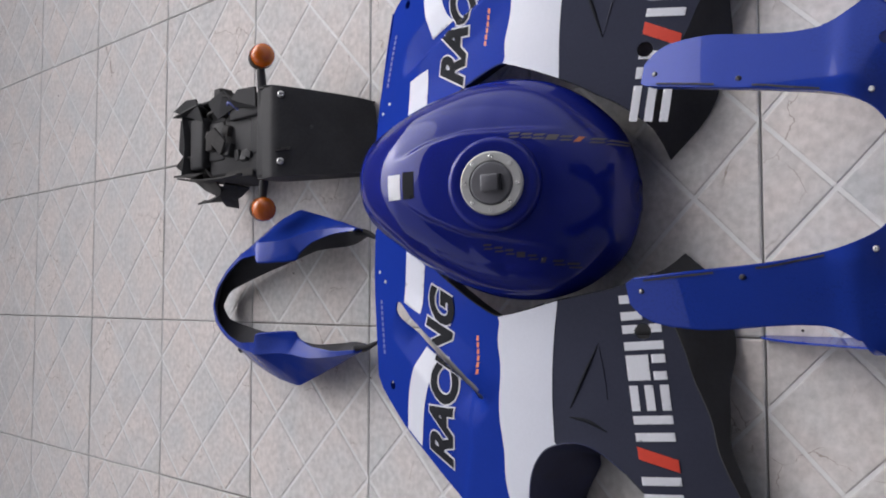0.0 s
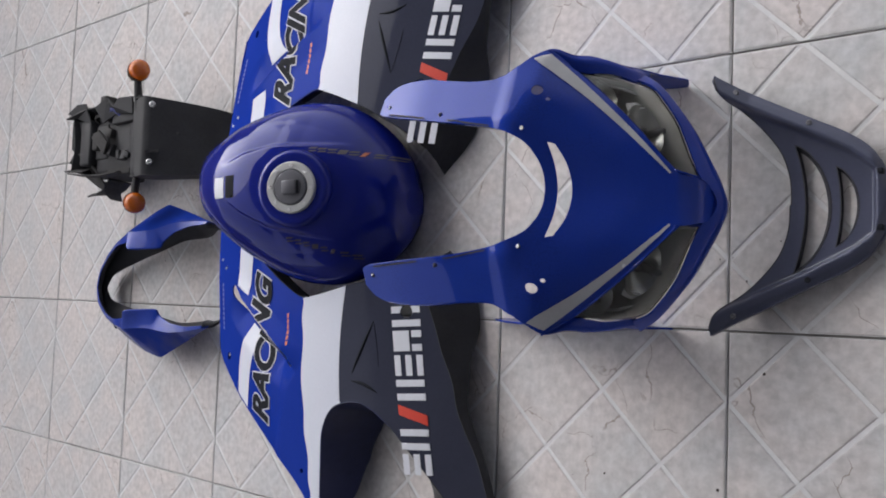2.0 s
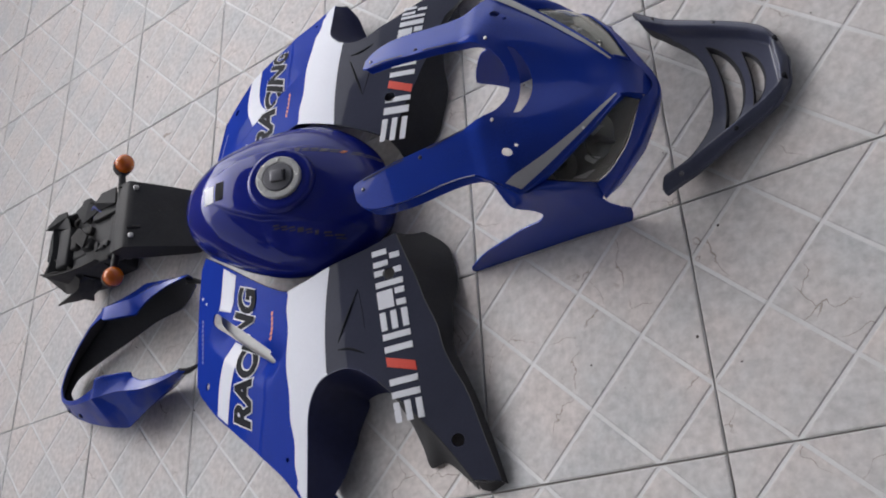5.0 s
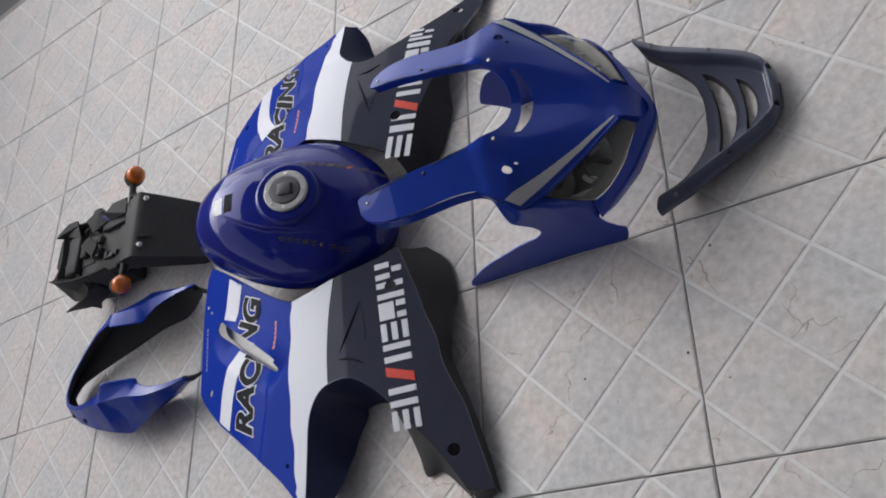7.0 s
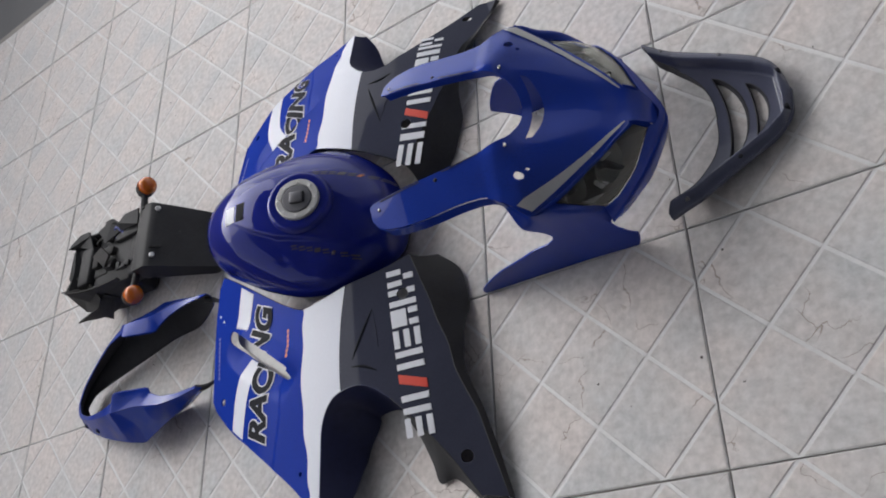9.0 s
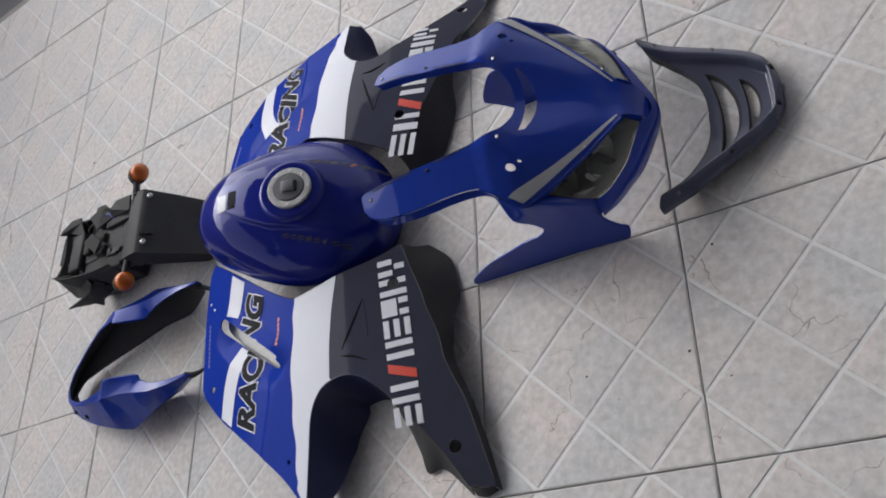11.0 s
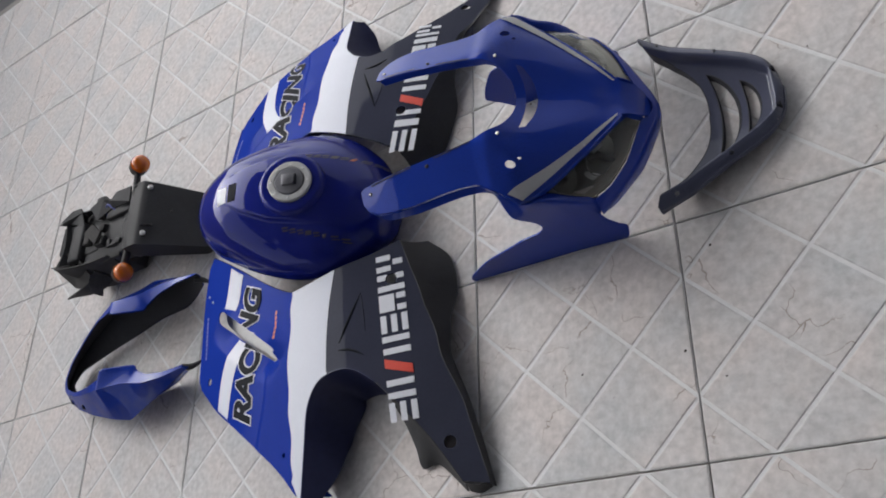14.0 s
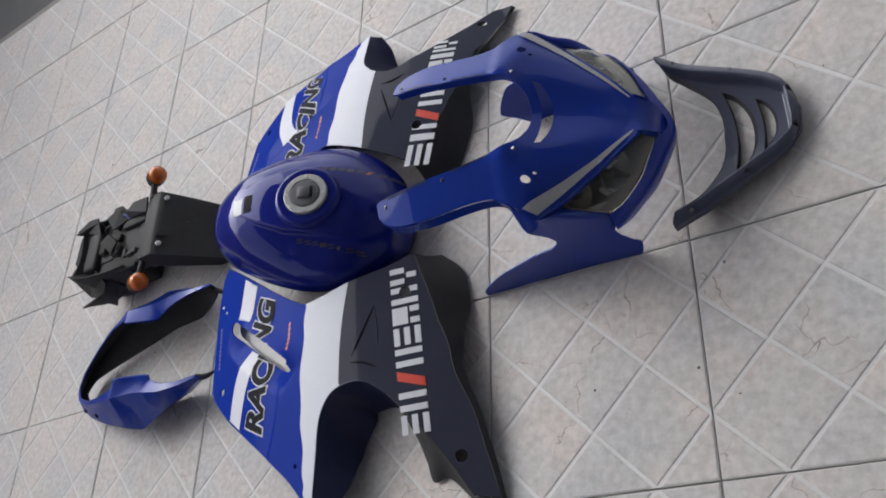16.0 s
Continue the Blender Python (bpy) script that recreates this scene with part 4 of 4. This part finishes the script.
        for x, y in ((-1.29, 0.118), (-1.385, 0.076)):
            screw(root, (x, mid(x) + s * y, 0.074 if x > -1.35 else 0.054), (-0.3, s * 0.6, 0.6), 0.007, M_DARKV, "bolt_hole")
    return root


tail_cowl()


# ---------- rear mudguard with the indicators ----------
def indicator(root, at, s):
    m = Matrix.Translation(at) @ Matrix.Rotation(radians(72), 4, "Y") @ Matrix.Rotation(radians(-6 * s), 4, "X")
    pod = part("indicator", turned([(0.006, -0.042), (0.017, -0.036), (0.025, -0.022), (0.028, -0.004), (0.028, 0.0)], 32, m), M_BLACK2, root, "black indicator pod with an amber lens")
    part("lens", turned([(0.0275, 0.0), (0.027, 0.012), (0.0235, 0.022), (0.016, 0.029), (0.006, 0.032)], 32, m), M_AMBER, pod, "amber lens")
    stem = [(at[0] - 0.010, at[1] - s * 0.012, at[2] - 0.004), (at[0] - 0.008, at[1] - s * 0.05, at[2] - 0.006), (at[0] - 0.006, at[1] - s * 0.115, at[2] - 0.012)]
    part("stem", tube(stem, [0.009, 0.0105, 0.012], 14, 10), M_BLACK, pod, "black rubber stem")


def rear_mudguard():
    root = thing("rear_mudguard", "black plastic rear mudguard with two amber indicators on the tiles", "mudguard", (-1.12, 0.44, 0))
    # number plate carrier, leaning from the lamp bracket down to the floor

    def plate(x, y):
        x, y = np.asarray(x, float), np.asarray(y, float)
        return np.stack([x, y, np.minimum(0.178, 0.163 - 1.05 * (x + 1.014))], -1)
    out = spl([(-1.062, 0.340), (-1.062, 0.438), (-1.062, 0.533), (-1.045, 0.540), (-0.96, 0.526), (-0.89, 0.510), (-0.874, 0.500), (-0.868, 0.470), (-0.866, 0.42), (-0.868, 0.375), (-0.874, 0.352), (-0.89, 0.345), (-0.96, 0.339), (-1.045, 0.334)], 120, True)
    part("plate_carrier", sheet(out, plate, 0.012), M_BLACK, root, "flat black number plate carrier", 0.006)
    for y0, y1 in ((0.334, 0.346), (0.540, 0.506)):
        xs = np.linspace(-1.08, -0.880, 16)
        top = plate(xs, np.interp(xs, [-1.05, -0.88], [y0, y1]))
        low = top.copy()
        low[:, 2] = np.maximum(0.003, 0.134 - 0.78 * (xs + 1.09))
        low[:, 2] = np.minimum(low[:, 2], top[:, 2] - 0.004)
        part("carrier_side", skin(np.stack([top, low])), M_BLACK, root, "", 0.004)
    part("rib", sheet([(-1.024, 0.388), (-1.000, 0.393), (-1.000, 0.399), (-1.024, 0.394)], raised(plate, 0.004), 0.006), M_BLACK2, root, "", 0.004)
    screw(root, (-1.013, 0.366, 0.165), (0.72, 0, 0.69), 0.008)
    screw(root, (-1.013, 0.516, 0.165), (0.72, 0, 0.69), 0.008)
    screw(root, (-0.966, 0.444, 0.115), (0.72, 0, 0.69), 0.004, M_BLACK2)
    # beam that carries the indicators, and the box behind it
    part("cross_beam", box(-1.098, -1.058, 0.335, 0.540, 0.105, 0.172, 0.008), M_BLACK, root)
    part("step", box(-1.064, -1.040, 0.350, 0.528, 0.150, 0.176, 0.004), M_BLACK2, root, "dusty black ledge")
    part("side_wall", lofted([[(-1.43, 0.528, 0.172), (-1.36, 0.545, 0.165), (-1.25, 0.550, 0.150), (-1.10, 0.535, 0.165)], [(-1.40, 0.530, 0.10), (-1.34, 0.548, 0.09), (-1.25, 0.552, 0.08), (-1.10, 0.540, 0.08)], [(-1.36, 0.525, 0.006), (-1.32, 0.54, 0.006), (-1.24, 0.545, 0.006), (-1.09, 0.535, 0.006)]], 24, 8), M_BLACK, root, "", 0.004)
    part("side_wall", lofted([[(-1.428, 0.366, 0.176), (-1.36, 0.358, 0.165), (-1.28, 0.356, 0.155), (-1.20, 0.360, 0.150)], [(-1.41, 0.362, 0.10), (-1.34, 0.355, 0.09), (-1.28, 0.354, 0.08), (-1.21, 0.360, 0.09)], [(-1.40, 0.366, 0.006), (-1.34, 0.358, 0.006), (-1.28, 0.356, 0.02), (-1.23, 0.362, 0.05)]], 24, 8), M_BLACK2, root, "dusty black side wall", 0.004)
    part("rear_plate", lofted([[(-1.425, 0.368, 0.168), (-1.425, 0.445, 0.160), (-1.425, 0.524, 0.168)], [(-1.41, 0.366, 0.10), (-1.405, 0.445, 0.095), (-1.40, 0.528, 0.10)], [(-1.40, 0.366, 0.006), (-1.385, 0.445, 0.006), (-1.365, 0.525, 0.006)]], 16, 8), M_BLACK, root, "", 0.004)
    part("tray", box(-1.40, -1.20, 0.372, 0.530, 0.006, 0.085, 0.006), M_BLACK, root)
    part("lamp_shell", box(-1.345, -1.10, 0.360, 0.534, 0.086, 0.136, 0.010), M_BLACK, root)
    part("lamp_box", box(-1.405, -1.345, 0.385, 0.515, 0.086, 0.156, 0.008), M_BLACK, root)
    part("bridge", box(-1.343, -1.275, 0.40, 0.50, 0.120, 0.140, 0.006), M_BLACK, root)
    part("relay", box(-1.330, -1.300, 0.425, 0.475, 0.139, 0.158, 0.004), M_BLACK2, root, "grey relay block")
    part("bracket_plate", box(-1.275, -1.16, 0.352, 0.405, 0.122, 0.136, 0.003), M_BLACK2, root, "dusty grey bracket plate")
    part("bracket_plate", box(-1.24, -1.12, 0.49, 0.54, 0.122, 0.150, 0.004), M_BLACK, root)
    part("post", box(-1.168, -1.10, 0.40, 0.50, 0.086, 0.140, 0.01), M_BLACK, root)
    part("fin", lofted([[(-1.345, 0.545, 0.165), (-1.39, 0.535, 0.172), (-1.45, 0.522, 0.178)], [(-1.34, 0.53, 0.14), (-1.38, 0.525, 0.14), (-1.42, 0.52, 0.15)]], 10, 4), M_BLACK, root, "", 0.004)
    part("fin", lofted([[(-1.36, 0.362, 0.165), (-1.40, 0.364, 0.172), (-1.44, 0.368, 0.178)], [(-1.36, 0.375, 0.14), (-1.39, 0.375, 0.14), (-1.42, 0.376, 0.15)]], 10, 4), M_BLACK2, root, "", 0.004)
    for pts, mat in (([(-1.34, 0.50, 0.12), (-1.33, 0.515, 0.15), (-1.29, 0.518, 0.155), (-1.27, 0.50, 0.13)], M_BLACK2), ([(-1.26, 0.52, 0.13), (-1.24, 0.545, 0.165), (-1.21, 0.54, 0.165), (-1.19, 0.52, 0.14)], M_BLACK2), ([(-1.25, 0.51, 0.14), (-1.225, 0.53, 0.162), (-1.20, 0.51, 0.145)], M_PALE)):
        part("cable", tube(pts, 0.004, 24, 6), mat, root)
    part("connector", box(-1.285, -1.255, 0.545, 0.572, 0.13, 0.165, 0.004), M_BLACK2, root, "grey plug")
    part("hook", lofted([[(-1.30, 0.345, 0.12), (-1.34, 0.325, 0.105), (-1.40, 0.31, 0.10), (-1.475, 0.308, 0.085)], [(-1.28, 0.338, 0.06), (-1.33, 0.318, 0.055), (-1.39, 0.312, 0.06), (-1.465, 0.318, 0.070)]], 14, 4), M_BLACK2, root, "dusty bent bracket", 0.005)
    part("hook", lofted([[(-1.32, 0.34, 0.12), (-1.33, 0.31, 0.11), (-1.345, 0.295, 0.085)], [(-1.29, 0.34, 0.09), (-1.30, 0.31, 0.08), (-1.325, 0.29, 0.06)]], 10, 4), M_BLACK2, root, "", 0.005)
    clutter = random.Random(11)
    for _ in range(14):
        x, y, z = clutter.uniform(-1.37, -1.12), clutter.uniform(0.375, 0.545), clutter.uniform(0.122, 0.140)
        a, b, c = clutter.uniform(0.006, 0.020), clutter.uniform(0.006, 0.018), clutter.uniform(0.006, 0.014)
        m = Matrix.Translation((x, y, z)) @ Matrix.Rotation(clutter.uniform(-0.5, 0.5), 4, "Z") @ Matrix.Rotation(clutter.uniform(-0.4, 0.4), 4, "X")
        part("bracket", box(-a, a, -b, b, -0.04, c, 0.002, m=m), clutter.choice((M_BLACK, M_BLACK, M_BLACK2)), root)
    for name, pts, mat, text in (("fin", [(-1.470, 0.545, 0.160), (-1.40, 0.562, 0.168), (-1.36, 0.560, 0.165), (-1.345, 0.501, 0.150)], M_BLACK, ""),
                                 ("end_plate", [(-1.443, 0.517, 0.160), (-1.487, 0.446, 0.138), (-1.475, 0.400, 0.10), (-1.40, 0.400, 0.120), (-1.37, 0.510, 0.150)], M_BLACK, ""),
                                 ("splash_flap", [(-1.515, 0.412, 0.125), (-1.44, 0.428, 0.150), (-1.375, 0.418, 0.152), (-1.307, 0.335, 0.122), (-1.36, 0.318, 0.085), (-1.46, 0.350, 0.070)], M_BLACK2, "dusty black splash flap"),
                                 ("cover_plate", [(-1.31, 0.545, 0.162), (-1.23, 0.560, 0.170), (-1.20, 0.535, 0.168), (-1.17, 0.552, 0.170), (-1.10, 0.548, 0.170), (-1.11, 0.505, 0.160), (-1.21, 0.520, 0.150), (-1.28, 0.50, 0.150)], M_BLACK, ""),
                                 ("cover_plate", [(-1.32, 0.46, 0.162), (-1.27, 0.475, 0.168), (-1.235, 0.44, 0.160), (-1.26, 0.41, 0.155)], M_BLACK2, "dusty black cover plate")):
        bm = bmesh.new()
        bmesh.ops.triangulate(bm, faces=[bm.faces.new([bm.verts.new(p) for p in pts])])
        part(name, bm, mat, root, text, 0.005, smooth=False)
    indicator(root, (-1.078, 0.612, 0.172), 1)
    indicator(root, (-1.086, 0.265, 0.158), -1)
    return root


rear_mudguard()


# ---------- floor tiles ----------
def tile_material():
    m = bpy.data.materials.new("glazed_tile")
    m.use_nodes = True
    n, l = m.node_tree.nodes, m.node_tree.links
    b = n["Principled BSDF"]
    tc, info, geo = n.new("ShaderNodeTexCoord"), n.new("ShaderNodeObjectInfo"), n.new("ShaderNodeNewGeometry")
    shift = n.new("ShaderNodeVectorMath")
    shift.operation = "MULTIPLY_ADD"
    wide = n.new("ShaderNodeCombineXYZ")
    for i in range(3):
        l.new(info.outputs["Random"], wide.inputs[i])
    l.new(wide.outputs[0], shift.inputs[0])
    shift.inputs[1].default_value = (37, 53, 11)
    l.new(tc.outputs["Object"], shift.inputs[2])
    cloud, grain, vein = n.new("ShaderNodeTexNoise"), n.new("ShaderNodeTexNoise"), n.new("ShaderNodeTexNoise")
    cloud.inputs["Scale"].default_value, cloud.inputs["Detail"].default_value = 7, 6
    grain.inputs["Scale"].default_value, grain.inputs["Detail"].default_value = 70, 5
    vein.inputs["Scale"].default_value, vein.inputs["Detail"].default_value, vein.inputs["Distortion"].default_value = 14, 4, 0.4
    for t in (cloud, grain, vein):
        l.new(shift.outputs[0], t.inputs["Vector"])
    pick = n.new("ShaderNodeMath")
    pick.operation = "MULTIPLY_ADD"
    pick.inputs[1].default_value = 0.18
    l.new(geo.outputs["Random Per Island"], pick.inputs[0])
    l.new(cloud.outputs[0], pick.inputs[2])
    ramp = n.new("ShaderNodeValToRGB")
    ramp.color_ramp.elements[0].position, ramp.color_ramp.elements[0].color = 0.37, TILE_GREY
    ramp.color_ramp.elements[1].position, ramp.color_ramp.elements[1].color = 0.76, TILE_PINK
    l.new(pick.outputs[0], ramp.inputs[0])
    # thin brown cracks in the glaze, broken up by a wide noise
    bent = n.new("ShaderNodeVectorMath")
    bent.operation = "MULTIPLY_ADD"
    bent.inputs[1].default_value = (0.09, 0.09, 0.0)
    l.new(vein.outputs["Color"], bent.inputs[0])
    l.new(shift.outputs[0], bent.inputs[2])
    crack = n.new("ShaderNodeTexVoronoi")
    crack.feature, crack.inputs["Scale"].default_value = "DISTANCE_TO_EDGE", 6.5
    l.new(bent.outputs[0], crack.inputs["Vector"])
    thin = n.new("ShaderNodeMath")
    thin.operation = "LESS_THAN"
    thin.inputs[1].default_value = 0.0055
    l.new(crack.outputs["Distance"], thin.inputs[0])
    some = n.new("ShaderNodeMath")
    some.operation = "MULTIPLY"
    only = n.new("ShaderNodeMapRange")
    only.inputs[1].default_value, only.inputs[2].default_value, only.inputs[4].default_value = 0.53, 0.60, 0.7
    l.new(cloud.outputs[0], only.inputs[0])
    l.new(thin.outputs[0], some.inputs[0])
    l.new(only.outputs[0], some.inputs[1])
    mix = n.new("ShaderNodeMix")
    mix.data_type = "RGBA"
    l.new(some.outputs[0], mix.inputs[0])
    l.new(ramp.outputs[0], mix.inputs[6])
    mix.inputs[7].default_value = (0.24, 0.19, 0.16, 1)
    shade = n.new("ShaderNodeMapRange")
    shade.inputs[1].default_value, shade.inputs[2].default_value, shade.inputs[3].default_value, shade.inputs[4].default_value = 0.3, 0.7, 0.84, 1.12
    l.new(grain.outputs[0], shade.inputs[0])
    mul = n.new("ShaderNodeVectorMath")
    mul.operation = "SCALE"
    l.new(mix.outputs[2], mul.inputs[0])
    l.new(shade.outputs[0], mul.inputs["Scale"])
    l.new(mul.outputs[0], b.inputs["Base Color"])
    b.inputs["Roughness"].default_value = 0.60
    b.inputs["Specular IOR Level"].default_value = 0.22
    bp = n.new("ShaderNodeBump")
    bp.inputs["Strength"].default_value, bp.inputs["Distance"].default_value = 0.35, 0.002
    l.new(grain.outputs[0], bp.inputs["Height"])
    l.new(bp.outputs[0], b.inputs["Normal"])
    return m


TILE_GREY, TILE_PINK = (0.484, 0.488, 0.494, 1), (0.577, 0.530, 0.511, 1)
M_TILE = tile_material()
M_GROOVE = material("pale_groove", (0.605, 0.600, 0.600), 0.5, spread=0.12, scale=6, fine=120)


def tile_mesh():
    """One tile: facets between diagonal grooves, each an island with a rounded rim, over a paler bed."""
    half, gap, deep = TILE / 2 - 0.0019, 0.0035, 0.0010
    bm = bmesh.new()
    bmesh.ops.create_cube(bm, size=1, matrix=Matrix.LocRotScale((0, 0, -0.0048), None, (2 * half, 2 * half, 0.0066)))
    for f in bm.faces:
        f.material_index = 1
    q = TILE / 4
    # walk over the lattice of diamonds: a = x + y, b = x - y between neighbouring lines
    cuts = [-2 * half * 1.01 - 0.01] + [k * q * 2 for k in (-1.5, -0.5, 0.5, 1.5)] + [2 * half * 1.01 + 0.01]
    for i in range(5):
        for j in range(5):
            a0, a1, b0, b1 = cuts[i], cuts[i + 1], cuts[j], cuts[j + 1]
            g = gap * 0.7071 * 2
            poly = [((a + b) / 2, (a - b) / 2) for a, b in ((a0 + g, b0 + g), (a0 + g, b1 - g), (a1 - g, b1 - g), (a1 - g, b0 + g))]
            poly = clip_square(poly, half - 0.0012)
            if len(poly) < 3:
                continue
            area = 0.5 * sum(p[0] * r2[1] - r2[0] * p[1] for p, r2 in zip(poly, poly[1:] + poly[:1]))
            if abs(area) < 2e-5:
                continue
            if area < 0:
                poly = poly[::-1]
            cx, cy = sum(p[0] for p in poly) / len(poly), sum(p[1] for p in poly) / len(poly)
            size = math.sqrt(abs(area))
            rows = []
            for shrink, z in ((0.0, -deep), (0.0014, -0.0003), (0.0030, 0.0)):
                k = 1 - shrink / size * 2
                rows.append([bm.verts.new((cx + (p[0] - cx) * k, cy + (p[1] - cy) * k, z)) for p in poly])
            for a, b in zip(rows, rows[1:]):
                for t in range(len(poly)):
                    bm.faces.new((a[t], a[(t + 1) % len(poly)], b[(t + 1) % len(poly)], b[t]))
            bm.faces.new(rows[-1])
    me = bpy.data.meshes.new("tile")
    bm.to_mesh(me)
    bm.free()
    me.materials.append(M_TILE)
    me.materials.append(M_GROOVE)
    return me


def clip_square(poly, h):
    for axis in (0, 1):
        for sign in (1, -1):
            out = []
            for p, r in zip(poly, poly[1:] + poly[:1]):
                dp, dr = h - sign * p[axis], h - sign * r[axis]
                if dp >= 0:
                    out.append(p)
                if (dp > 0) != (dr > 0) and dp != dr:
                    k = dp / (dp - dr)
                    out.append((p[0] + k * (r[0] - p[0]), p[1] + k * (r[1] - p[1])))
            poly = out
            if not poly:
                return []
    return poly


the_tile = tile_mesh()
rng = random.Random(7)
for ix in range(-9, 6):
    for iy in range(-6, 5):
        ob = new("tile", the_tile)
        ob.location = ((ix + 0.5) * TILE + rng.uniform(-0.0005, 0.0005), (iy + 0.5) * TILE + rng.uniform(-0.0005, 0.0005), rng.uniform(-0.0005, 0.0003))
        ob.rotation_euler = (rng.uniform(-0.0015, 0.0015), rng.uniform(-0.0015, 0.0015), rng.choice((0, 1, 2, 3)) * math.pi / 2)
        ob.parent = slab


# ---------- grit on the floor ----------
def floor_grit():
    bm = bmesh.new()
    for _ in range(220):
        x, y, r = rng.uniform(-2.6, 2.2), rng.uniform(-1.6, 2.1), rng.choice((0.0009, 0.0011, 0.0014, 0.0018, 0.0026))
        m = Matrix.Translation((x, y, 0.0006)) @ Matrix.Rotation(rng.uniform(0, 6.3), 4, "Z") @ Matrix.Diagonal((rng.uniform(0.7, 2.2), 1.0, 0.5, 1.0))
        bmesh.ops.create_icosphere(bm, subdivisions=1, radius=r, matrix=m)
    ob = part("floor_grit", bm, M_GRIT, None)
    return tagged(ob, "scattered dark crumbs of dirt on the tiles", "dirt", kind="stuff")


M_GRIT = material("dark_dirt", (0.05, 0.04, 0.035), 0.9, spread=0.4, scale=30, fine=200)
floor_grit()
